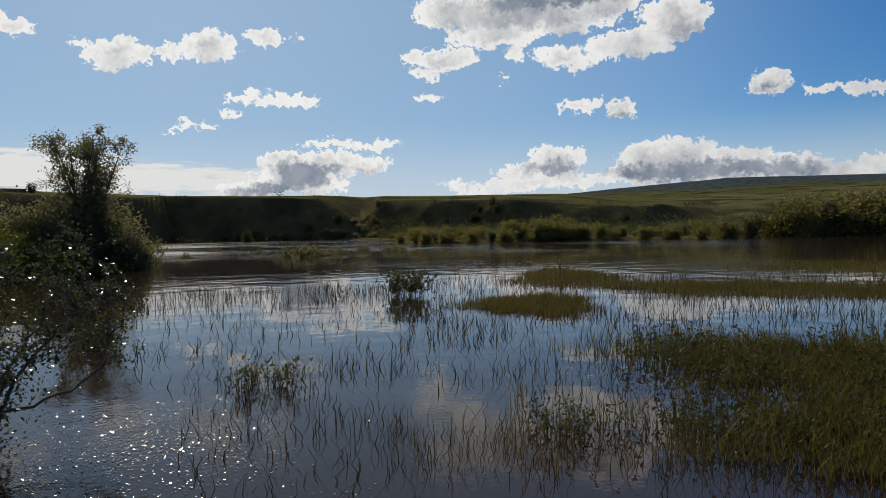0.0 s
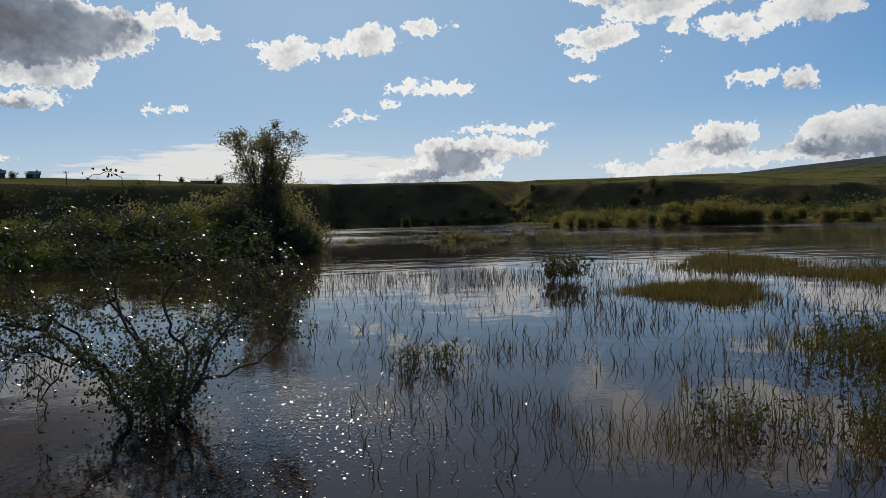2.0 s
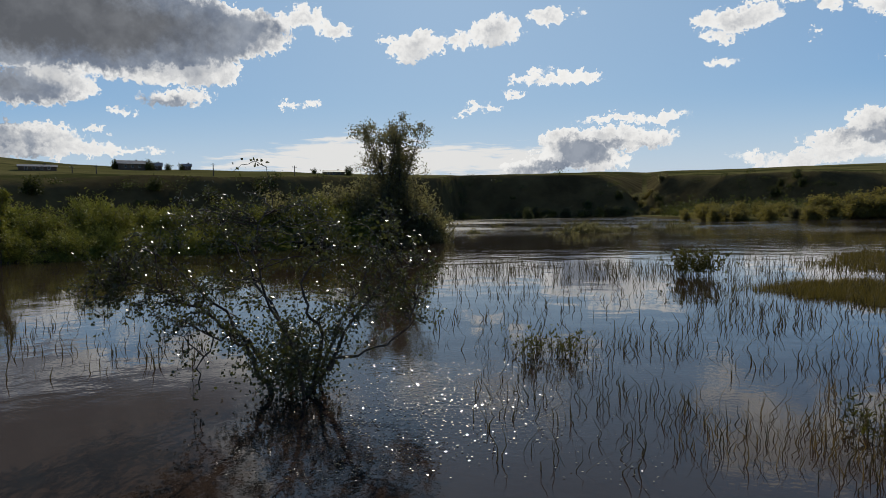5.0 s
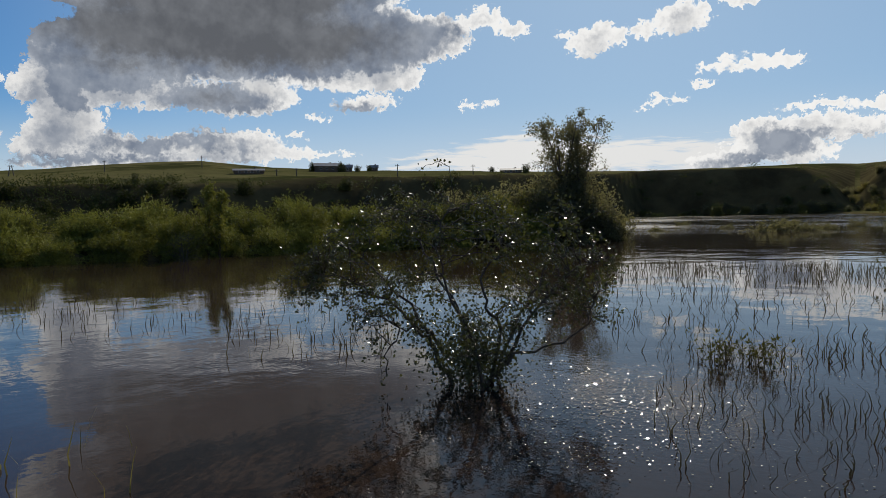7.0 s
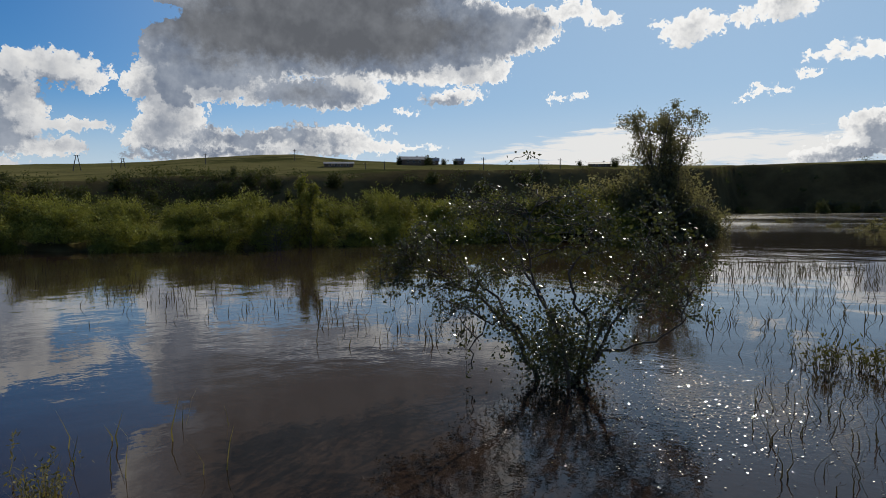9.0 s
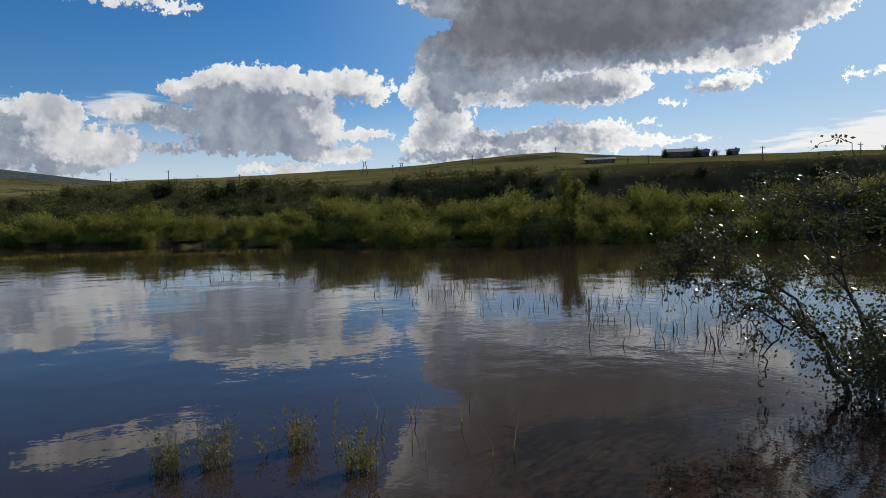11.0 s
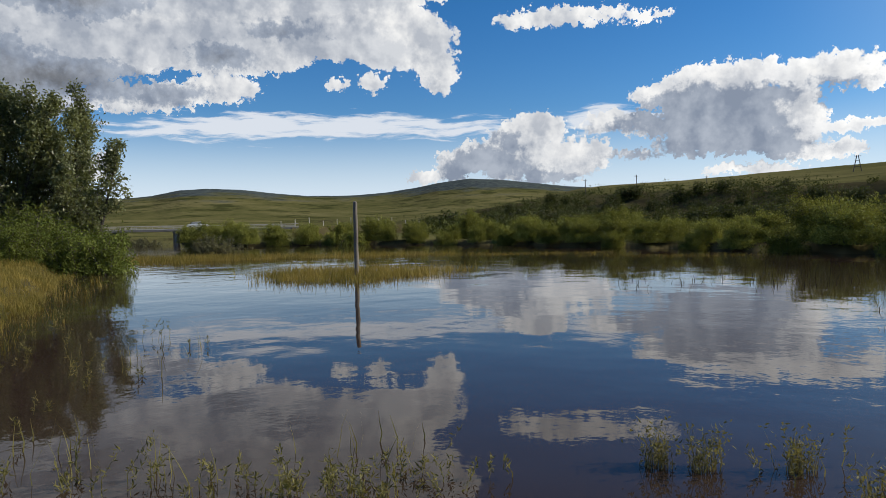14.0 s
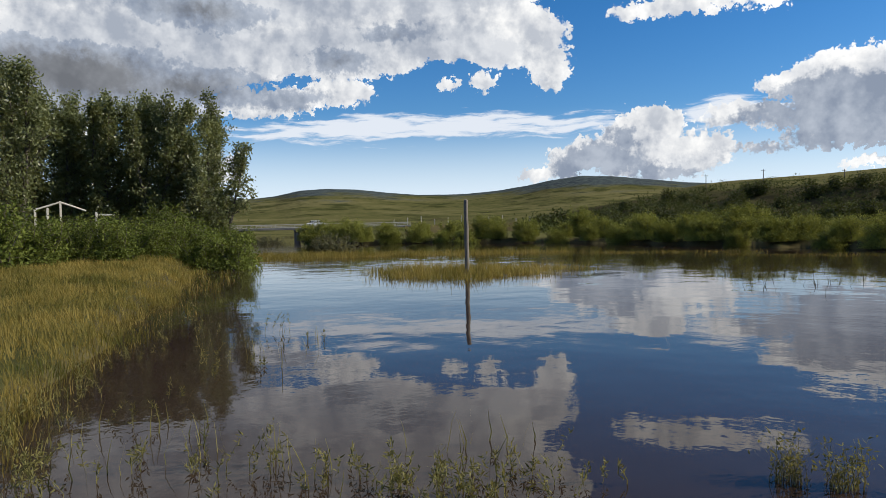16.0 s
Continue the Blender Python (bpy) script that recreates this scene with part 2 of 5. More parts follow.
# thin streaky cloud drawn out along the wind
combed = wnoise(wnode("ShaderNodeVectorMath", "MULTIPLY", _0=bent(flat, bend_big, (2.0, 0.8, 0.0)), _1=(0.22, 1.7, 0.0)).outputs[0], 1.0, 5.0, 0.6).outputs["Fac"]
veil = wmath("ADD", union(WISPS, bent(flat, bend_big, (2.0, 1.0, 0.0))), wmath("MULTIPLY", wmath("SUBTRACT", combed, 0.5), 3.2))
veil = wrange(veil, -0.35, 0.3, 0.0, 0.97)
haze = wmix(veil, haze, wmix(glare, (10.6, 11.3, 12.4, 1), (15.5, 15.4, 15.1, 1)))
paint = wmix(cover, haze, cloud)
back = wt.nodes.new("ShaderNodeBackground")
back.inputs["Strength"].default_value = 0.06
wt.links.new(paint, back.inputs["Color"])
out = wt.nodes.new("ShaderNodeOutputWorld")
wt.links.new(back.outputs[0], out.inputs["Surface"])

# ---- materials ----
def material(name):
    m = bpy.data.materials.new(name)
    m.use_nodes = True
    t = m.node_tree
    return m, t, t.nodes["Principled BSDF"], t.nodes["Material Output"]


def noise_tex(t, scale, detail=4.0, rough=0.55, vec=None, stretch=None):
    n = t.nodes.new("ShaderNodeTexNoise")
    n.inputs["Scale"].default_value, n.inputs["Detail"].default_value, n.inputs["Roughness"].default_value = scale, detail, rough
    if vec is None:
        vec = t.nodes.new("ShaderNodeTexCoord").outputs["Object"]
    if stretch:
        mp = t.nodes.new("ShaderNodeMapping")
        mp.inputs["Scale"].default_value = stretch
        t.links.new(vec, mp.inputs["Vector"])
        vec = mp.outputs[0]
    t.links.new(vec, n.inputs["Vector"])
    return n


def ramp(t, fac, *stops):
    n = t.nodes.new("ShaderNodeValToRGB")
    el = n.color_ramp.elements
    while len(el) < len(stops):
        el.new(0.5)
    for e, (p, c) in zip(el, stops):
        e.position, e.color = p, (*c, 1)
    t.links.new(fac, n.inputs[0])
    return n.outputs[0]


def mixed(t, fac, a, b, blend="MIX"):
    n = t.nodes.new("ShaderNodeMix")
    n.data_type, n.blend_type = "RGBA", blend
    for i, x in ((0, fac), (6, a), (7, b)):
        if hasattr(x, "is_linked"):
            t.links.new(x, n.inputs[i])
        else:
            n.inputs[i].default_value = x if i == 0 or len(x) == 4 else (*x, 1)
    return n.outputs[2]


def bumped(t, shader, height, strength, distance=0.02):
    b = t.nodes.new("ShaderNodeBump")
    b.inputs["Strength"].default_value, b.inputs["Distance"].default_value = strength, distance
    t.links.new(height, b.inputs["Height"])
    t.links.new(b.outputs[0], shader.inputs["Normal"])


def leafy(name, dark, light, glow=0.45, rough=0.6, spec=0.05, patchy=1.0):
    """Foliage or grass: every leaf and every plant has its own tone, and light comes through it."""
    m, t, p, o = material(name)
    island = t.nodes.new("ShaderNodeNewGeometry").outputs["Random Per Island"]
    plant = t.nodes.new("ShaderNodeObjectInfo").outputs["Random"]
    patch = noise_tex(t, 0.6, 3.0).outputs["Fac"]
    add = t.nodes.new("ShaderNodeMath")
    add.operation = "MULTIPLY_ADD"
    t.links.new(island, add.inputs[0])
    add.inputs[1].default_value = 0.5
    spread = t.nodes.new("ShaderNodeMapRange")
    spread.clamp = False
    spread.inputs[3].default_value, spread.inputs[4].default_value = 0.5 - 0.5 * patchy, 0.5 + 0.5 * patchy
    t.links.new(patch, spread.inputs[0])
    t.links.new(spread.outputs[0], add.inputs[2])
    tone = ramp(t, add.outputs[0], (0.3, dark), (1.0, light))
    hue = t.nodes.new("ShaderNodeHueSaturation")
    shift = t.nodes.new("ShaderNodeMapRange")
    shift.inputs[3].default_value, shift.inputs[4].default_value = 0.8, 1.2
    t.links.new(plant, shift.inputs[0])
    t.links.new(shift.outputs[0], hue.inputs["Value"])
    t.links.new(tone, hue.inputs["Color"])
    t.links.new(hue.outputs[0], p.inputs["Base Color"])
    p.inputs["Roughness"].default_value, p.inputs["Specular IOR Level"].default_value = rough, spec
    tr = t.nodes.new("ShaderNodeBsdfTranslucent")
    t.links.new(mixed(t, 0.6, hue.outputs[0], (light[0] * 1.3, light[1] * 1.2, light[2] * 0.6)), tr.inputs["Color"])
    mx = t.nodes.new("ShaderNodeMixShader")
    mx.inputs[0].default_value = glow
    t.links.new(p.outputs[0], mx.inputs[1])
    t.links.new(tr.outputs[0], mx.inputs[2])
    t.links.new(mx.outputs[0], o.inputs["Surface"])
    return m


def solid(name, a, b, scale, rough=0.8, metal=0.0, bump=0.3, stretch=None, distance=0.01):
    m, t, p, o = material(name)
    big = noise_tex(t, scale, 4.0, 0.6, None, stretch).outputs["Fac"]
    fine = noise_tex(t, scale * 7, 5.0, 0.65, None, stretch).outputs["Fac"]
    c = mixed(t, 0.35, ramp(t, big, (0.3, a), (0.7, b)), ramp(t, fine, (0.3, a), (0.7, b)))
    t.links.new(c, p.inputs["Base Color"])
    p.inputs["Roughness"].default_value, p.inputs["Metallic"].default_value = rough, metal
    bumped(t, p, fine, bump, distance)
    return m


LEAF_WILLOW = leafy("willow_leaves", (0.036, 0.046, 0.012), (0.250, 0.258, 0.056), 0.20)
LEAF_SHORE = leafy("shore_willow_leaves", (0.085, 0.080, 0.026), (0.185, 0.165, 0.055), 0.5)
LEAF_DARK = leafy("scrub_leaves", (0.024, 0.032, 0.013), (0.078, 0.090, 0.030), 0.25)
LEAF_BIRCH = leafy("birch_leaves", (0.056, 0.058, 0.034), (0.155, 0.152, 0.094), 0.58)
LEAF_NEAR = leafy("flooded_shrub_leaves", (0.022, 0.032, 0.012), (0.075, 0.085, 0.028), 0.30, 0.30, 0.5)
LEAF_POPLAR = leafy("poplar_leaves", (0.036, 0.052, 0.020), (0.195, 0.215, 0.100), 0.42, 0.35, 0.35)
LEAF_HEDGE = leafy("hedge_leaves", (0.036, 0.054, 0.012), (0.150, 0.178, 0.042), 0.34)
LEAF_WEED = leafy("weed_leaves", (0.022, 0.027, 0.008), (0.080, 0.080, 0.022), 0.3)
REED = leafy("reed_stalks", (0.020, 0.018, 0.010), (0.070, 0.062, 0.030), 0.15, 0.6)
REED_RED = leafy("reddish_reed_stalks", (0.045, 0.034, 0.018), (0.140, 0.105, 0.052), 0.3, 0.6)
GRASS_GOLD = leafy("ripe_grass", (0.050, 0.064, 0.015), (0.275, 0.212, 0.062), 0.42, 0.6, 0.10, 2.2)
GRASS_MAT = leafy("marsh_grass", (0.030, 0.030, 0.009), (0.128, 0.106, 0.030), 0.34, 0.6)
GRASS_PALE = leafy("pale_weed_stalks", (0.060, 0.056, 0.026), (0.175, 0.155, 0.074), 0.35, 0.6)
WEED_STRAW = leafy("straw_green_weed", (0.055, 0.062, 0.020), (0.20, 0.180, 0.066), 0.35, 0.55, 0.1)
BARK = solid("bark", (0.035, 0.028, 0.022), (0.10, 0.085, 0.07), 9.0, 0.9, 0, 0.6, (1, 1, 0.25))
POST_WOOD = solid("weathered_wood", (0.09, 0.075, 0.06), (0.23, 0.20, 0.165), 6.0, 0.85, 0, 0.5, (1, 1, 0.12))
PALE_WOOD = solid("pale_timber", (0.35, 0.32, 0.27), (0.52, 0.49, 0.43), 6.0, 0.8, 0, 0.3)
GIRDER = solid("weathered_concrete", (0.10, 0.095, 0.09), (0.20, 0.19, 0.18), 0.8, 0.9)
GRAVEL = solid("pale_gravel", (0.17, 0.16, 0.14), (0.27, 0.255, 0.23), 1.2, 0.9, 0, 0.3)
ASPHALT = solid("asphalt", (0.040, 0.040, 0.040), (0.070, 0.068, 0.066), 3.0, 0.9)
POLE_WOOD = solid("tarred_pole", (0.05, 0.045, 0.04), (0.13, 0.115, 0.10), 2.0, 0.85)
CERAMIC = solid("insulator_ceramic", (0.45, 0.43, 0.40), (0.6, 0.58, 0.55), 5.0, 0.3)
WALL_WOOD = solid("log_wall", (0.07, 0.05, 0.035), (0.16, 0.12, 0.085), 1.2, 0.85)
ROOF_GREY = solid("sheet_roof", (0.12, 0.12, 0.125), (0.22, 0.22, 0.23), 0.7, 0.6)
GLASS_DARK = solid("window_glass", (0.03, 0.035, 0.04), (0.05, 0.055, 0.06), 2.0, 0.1, 0, 0.0)
CAR_WHITE = solid("white_car_paint", (0.7, 0.7, 0.7), (0.8, 0.8, 0.8), 2.0, 0.3, 0, 0.0)
RUBBER = solid("rubber", (0.02, 0.02, 0.02), (0.04, 0.04, 0.04), 8.0, 0.9)

# very glossy, for added flakes that imitate sun glints on the water
GLINT_FLAKE = solid("glossy_glint_flake", (0.10, 0.09, 0.04), (0.22, 0.19, 0.09), 30.0, 0.16, 0, 0.0)
GLINT_FLAKE.node_tree.nodes["Principled BSDF"].inputs["Specular IOR Level"].default_value = 0.9

# water: murky brown under a clear surface with small wind ripples in patches
WATER, t, p, o = material("flood_water")
silt = noise_tex(t, 0.05, 3.0).outputs["Fac"]
t.links.new(ramp(t, silt, (0.3, (0.027, 0.0175, 0.013)), (0.7, (0.039, 0.0255, 0.0185))), p.inputs["Base Color"])
p.inputs["Roughness"].default_value, p.inputs["IOR"].default_value = 0.02, 1.333
p.inputs["Specular IOR Level"].default_value = 0.28
swell = noise_tex(t, 0.55, 2.0, 0.5, None, (1.0, 1.0, 1.0)).outputs["Fac"]
ripple = noise_tex(t, 3.2, 3.0, 0.55, None, (1.0, 1.0, 1.0)).outputs["Fac"]
patch = ramp(t, noise_tex(t, 0.09, 3.0, 0.6).outputs["Fac"], (0.42, (0.25, 0.25, 0.25)), (0.62, (1, 1, 1)))
scaled = t.nodes.new("ShaderNodeMath")
scaled.operation = "MULTIPLY"
t.links.new(ripple, scaled.inputs[0])
t.links.new(patch, scaled.inputs[1])
b1 = t.nodes.new("ShaderNodeBump")
b1.inputs["Strength"].default_value, b1.inputs["Distance"].default_value = 1.0, 0.0038
t.links.new(scaled.outputs[0], b1.inputs["Height"])
b2 = t.nodes.new("ShaderNodeBump")
b2.inputs["Strength"].default_value, b2.inputs["Distance"].default_value = 1.0, 0.014
t.links.new(swell, b2.inputs["Height"])
t.links.new(b1.outputs[0], b2.inputs["Normal"])
b3 = t.nodes.new("ShaderNodeBump")
b3.inputs["Strength"].default_value, b3.inputs["Distance"].default_value = 1.0, 0.0040
# little wavelets where the current runs between the near reeds
here = t.nodes.new("ShaderNodeVectorMath")
here.operation = "DISTANCE"
t.links.new(t.nodes.new("ShaderNodeTexCoord").outputs["Object"], here.inputs[0])
here.inputs[1].default_value = tuple(bearing(18.0, 6.2))
lively = t.nodes.new("ShaderNodeMapRange")
for i, x in enumerate((1.0, 4.0, 0.6, 0.035)):
    lively.inputs[1 + i].default_value = x
t.links.new(here.outputs["Value"], lively.inputs[0])
wavelet = t.nodes.new("ShaderNodeMath")
wavelet.operation = "MULTIPLY"
t.links.new(noise_tex(t, 13.0, 2.0, 0.55).outputs["Fac"], wavelet.inputs[0])
t.links.new(lively.outputs[0], wavelet.inputs[1])
t.links.new(wavelet.outputs[0], b3.inputs["Height"])
t.links.new(b2.outputs[0], b3.inputs["Normal"])
t.links.new(b3.outputs[0], p.inputs["Normal"])
# the wind ruffles the wide river below the dark bank
wide = t.nodes.new("ShaderNodeVectorMath")
wide.operation = "DISTANCE"
t.links.new(t.nodes.new("ShaderNodeTexCoord").outputs["Object"], wide.inputs[0])
wide.inputs[1].default_value = tuple(bearing(11.0, 175.0))
windy = t.nodes.new("ShaderNodeMapRange")
for i, x in enumerate((95.0, 155.0, 0.12, 0.0)):
    windy.inputs[1 + i].default_value = x
t.links.new(wide.outputs["Value"], windy.inputs[0])
gusts = ramp(t, noise_tex(t, 0.045, 4.0, 0.6).outputs["Fac"], (0.40, (0.12, 0.12, 0.12)), (0.58, (1, 1, 1)))
ruffled = t.nodes.new("ShaderNodeMath")
ruffled.operation = "MULTIPLY_ADD"
t.links.new(windy.outputs[0], ruffled.inputs[0])
t.links.new(gusts, ruffled.inputs[1])
ruffled.inputs[2].default_value = 0.02
t.links.new(ruffled.outputs[0], p.inputs["Roughness"])

# ground: meadow, dry grass and scrub-covered banks
GROUND, t, p, o = material("meadow_ground")
geo = t.nodes.new("ShaderNodeNewGeometry")
big = noise_tex(t, 0.006, 5.0, 0.6).outputs["Fac"]
mid = noise_tex(t, 0.05, 6.0, 0.65).outputs["Fac"]
fine = noise_tex(t, 1.5, 6.0, 0.7).outputs["Fac"]
meadow = ramp(t, big, (0.35, (0.056, 0.057, 0.021)), (0.50, (0.116, 0.104, 0.044)), (0.66, (0.205, 0.170, 0.084)))
tuss = ramp(t, mid, (0.35, (0.040, 0.048, 0.016)), (0.62, (0.145, 0.135, 0.050)))
c = mixed(t, 0.45, meadow, tuss)
c = mixed(t, 0.25, c, ramp(t, fine, (0.3, (0.03, 0.035, 0.012)), (0.7, (0.20, 0.18, 0.07))))
slope = t.nodes.new("ShaderNodeSeparateXYZ")
t.links.new(geo.outputs["True Normal"], slope.inputs[0])
steep = ramp(t, slope.outputs[2], (0.955, (1, 1, 1)), (0.993, (0, 0, 0)))
scrub = ramp(t, mid, (0.35, (0.040, 0.034, 0.018)), (0.65, (0.095, 0.080, 0.038)))
thick = ramp(t, noise_tex(t, 0.013, 6.0, 0.68).outputs["Fac"], (0.52, (0, 0, 0)), (0.60, (0.85, 0.85, 0.85)))
c = mixed(t, thick, c, (0.034, 0.040, 0.014))
c = mixed(t, steep, c, scrub)
# woods on the far hill tops, with distance haze painted in as blue-grey
spot = t.nodes.new("ShaderNodeSeparateXYZ")
t.links.new(geo.outputs["Position"], spot.inputs[0])
tall = t.nodes.new("ShaderNodeMath")
tall.operation = "MULTIPLY_ADD"
t.links.new(big, tall.inputs[0])
tall.inputs[1].default_value = 120.0
t.links.new(spot.outputs[2], tall.inputs[2])
high = t.nodes.new("ShaderNodeMapRange")
high.inputs[1].default_value, high.inputs[2].default_value = 150.0, 174.0
t.links.new(tall.outputs[0], high.inputs[0])
c = mixed(t, high.outputs[0], c, ramp(t, mid, (0.38, (0.034, 0.044, 0.050)), (0.62, (0.085, 0.100, 0.092))))
t.links.new(c, p.inputs["Base Color"])
p.inputs["Roughness"].default_value, p.inputs["Specular IOR Level"].default_value = 0.95, 0.0
bumped(t, p, mid, 0.5, 1.0)

# ---- mesh helpers ----
def mesh_of(name, verts, faces, mat, smooth=False):
    """A mesh from numpy arrays of corners and of faces with equally many corners each."""
    verts, faces = np.asarray(verts, np.float32).reshape(-1, 3), np.asarray(faces, np.int32)
    me = bpy.data.meshes.new(name)
    n, k = faces.shape
    me.vertices.add(len(verts))
    me.vertices.foreach_set("co", verts.ravel())
    me.loops.add(n * k)
    me.loops.foreach_set("vertex_index", faces.ravel())
    me.polygons.add(n)
    me.polygons.foreach_set("loop_start", np.arange(0, n * k, k, dtype=np.int32))
    me.update(calc_edges=True)
    if smooth:
        me.polygons.foreach_set("use_smooth", np.ones(n, bool))
    me.materials.append(mat)
    return me


def piece(name, me, parent=None, label=""):
    ob = new(name, me)
    ob.parent = parent
    return tagged(ob, label)


def thing(name, at, label, category, group="", turn=0.0):
    ob = new(name)
    ob.empty_display_size = 0.2
    ob.matrix_basis = pose(*at, 0, 0, turn)
    return tagged(ob, label, category, group)


def part(name, bm, mat, parent, label=""):
    """Links a bmesh as one mesh object under a thing or a part."""
    me = bpy.data.meshes.new(name)
    bm.to_mesh(me)
    bm.free()
    me.materials.append(mat)
    return piece(name, me, parent, label)


def box(bm, centre, size, bevel=0.0, turn=None):
    m = Matrix.Translation(centre) @ (turn or Matrix()) @ Matrix.Diagonal((*size, 1))
    made = bmesh.ops.create_cube(bm, size=1.0, matrix=m)
    if bevel:
        edges = list({e for v in made["verts"] for e in v.link_edges})
        bmesh.ops.bevel(bm, geom=edges, offset=bevel, segments=2, affect="EDGES")
    return bm


def rod(bm, a, b, r0, r1, sides=8):
    """A tapered round bar from a to b."""
    a, b = Vector(a), Vector(b)
    m = Matrix.Translation((a + b) / 2) @ (b - a).to_track_quat("Z", "Y").to_matrix().to_4x4()
    bmesh.ops.create_cone(bm, cap_ends=True, segments=sides, radius1=r0, radius2=r1, depth=(b - a).length, matrix=m)
    return bm


def unit(v):
    return v / np.maximum(np.linalg.norm(v, axis=-1, keepdims=True), 1e-9)


def leaves(rng, anchors, length, width, droop=0.2):
    """Pointed leaves, one folded diamond at each anchor."""
    n = len(anchors)
    way = rng.normal(size=(n, 3))
    way[:, 2] -= droop
    way = unit(way)
    side = unit(np.cross(way, rng.normal(size=(n, 3))))
    up = np.cross(way, side)
    ln = (length * rng.uniform(0.6, 1.3, n))[:, None]
    wd = (width * rng.uniform(0.7, 1.3, n))[:, None]
    v = np.stack([anchors, anchors + way * ln * 0.45 + side * wd * 0.5 + up * wd * 0.15, anchors + way * ln,
                  anchors + way * ln * 0.45 - side * wd * 0.5 + up * wd * 0.15], 1)
    return v.reshape(-1, 3), np.arange(n * 4, dtype=np.int32).reshape(n, 4)


def blades(rng, base, height, width, lean=0.35, levels=4, crooked=0.0):
    """Bent, tapering blades of grass or stalks that stand at the base points; height may be an array."""
    n = len(base)
    h = np.broadcast_to(height, (n,)) * rng.uniform(0.6, 1.25, n)
    a, b = rng.uniform(0, 2 * np.pi, n), rng.uniform(0, 2 * np.pi, n)
    out = np.stack([np.cos(a), np.sin(a), np.zeros(n)], 1) * (h * rng.uniform(0.05, lean, n))[:, None]
    kink = np.stack([np.cos(b), np.sin(b), np.zeros(n)], 1) * (h * 0.06)[:, None]
    side = np.stack([-np.sin(a), np.cos(a), np.zeros(n)], 1)
    rows = []
    for i in range(levels):
        s = i / (levels - 1)
        mid = base + out * s ** 1.8 + kink * math.sin(s * 5.0) + np.stack([np.zeros(n), np.zeros(n), h * s * (1 - 0.15 * s)], 1)
        if crooked and i:
            mid = mid + rng.normal(size=(n, 3)) * np.array([1.0, 1.0, 0.2]) * (crooked * h)[:, None]
        w = (width * rng.uniform(0.8, 1.2, n) * (1 - 0.85 * s) * 0.5)[:, None]
        rows += [mid - side * w, mid + side * w]
    v = np.stack(rows, 1)
    f = []
    for i in range(levels - 1):
        f.append(np.array([2 * i, 2 * i + 1, 2 * i + 3, 2 * i + 2]))
    f = np.stack(f)[None] + (np.arange(n) * 2 * levels)[:, None, None]
    return v.reshape(-1, 3), f.reshape(-1, 4)


def joined(*bits):
    vs, fs, k = [], [], 0
    for v, f in bits:
        vs.append(v), fs.append(f + k)
        k += len(v)
    return np.concatenate(vs), np.concatenate(fs)


def tubes(lines, sides=6):
    """Tapered round limbs along lines of (place, radius)."""
    vs, fs, k = [], [], 0
    ring = np.linspace(0, 2 * np.pi, sides, endpoint=False)
    for line in lines:
        p = np.array([q for q, _ in line])
        r = np.array([q for _, q in line])
        d = unit(np.gradient(p, axis=0))
        ref = np.where(np.abs(d[:, 2:3]) > 0.9, [[1.0, 0, 0]], [[0, 0, 1.0]])
        s = unit(np.cross(d, ref))
        u = np.cross(s, d)
        v = p[:, None] + (s[:, None] * np.cos(ring)[None, :, None] + u[:, None] * np.sin(ring)[None, :, None]) * r[:, None, None]
        vs.append(v.reshape(-1, 3))
        m = len(p)
        i, j = np.meshgrid(np.arange(m - 1), np.arange(sides), indexing="ij")
        jn = (j + 1) % sides
        fs.append(np.stack([i * sides + j, i * sides + jn, (i + 1) * sides + jn, (i + 1) * sides + j], -1).reshape(-1, 4) + k)
        k += m * sides
    return np.concatenate(vs), np.concatenate(fs)


def limb(rng, start, way, length, radius, wander=0.25, lift=0.0, steps=6, tip=0.25):
    """A wandering limb: a line of (place, radius)."""
    p, d = np.array(start, float), unit(np.array(way, float))
    line = [(p.copy(), radius)]
    for i in range(steps):
        d = unit(d + rng.normal(size=3) * wander + np.array([0, 0, lift]))
        p = p + d * length / steps
        line.append((p.copy(), radius * (1 - (1 - tip) * (i + 1) / steps)))
    return line


# ---- land ----
def table(az, *pairs):
    return np.interp(az, [a for a, _ in pairs], [b for _, b in pairs])


def shore(az):
    """Distance of the far shore by bearing."""
    return table(az, (-180, 12), (-150, 20), (-100, 40), (-60, 95), (-40, 140), (-31, 140), (-23, 118), (-13, 124), (2, 120), (5.5, 190), (8, 292), (22.3, 300),
                 (23.4, 60), (26, 43), (30, 43), (42, 38), (60, 34.5), (71, 35), (82, 40), (94, 48), (101, 58), (106, 63), (117, 74), (122, 72), (126.9, 76),
                 (127.2, 178), (134, 182), (150, 182), (180, 182))


def rise(x, a, b):
    s = np.clip((x - a) / (b - a), 0, 1)
    return s * s * (3 - 2 * s)


def waves(x, y, size, seed):
    """Soft uneven pattern between about -1 and 1."""
    u, v = x / size + seed, y / size - seed
    return (np.sin(u + 1.7 * np.sin(v * 0.8)) + np.sin(v * 1.3 + 1.4 * np.sin(u * 0.7 + 2)) + 0.6 * np.sin(u * 2.3 - v * 1.9) + 0.4 * np.sin(u * 4.1 + v * 3.3)) / 3.0


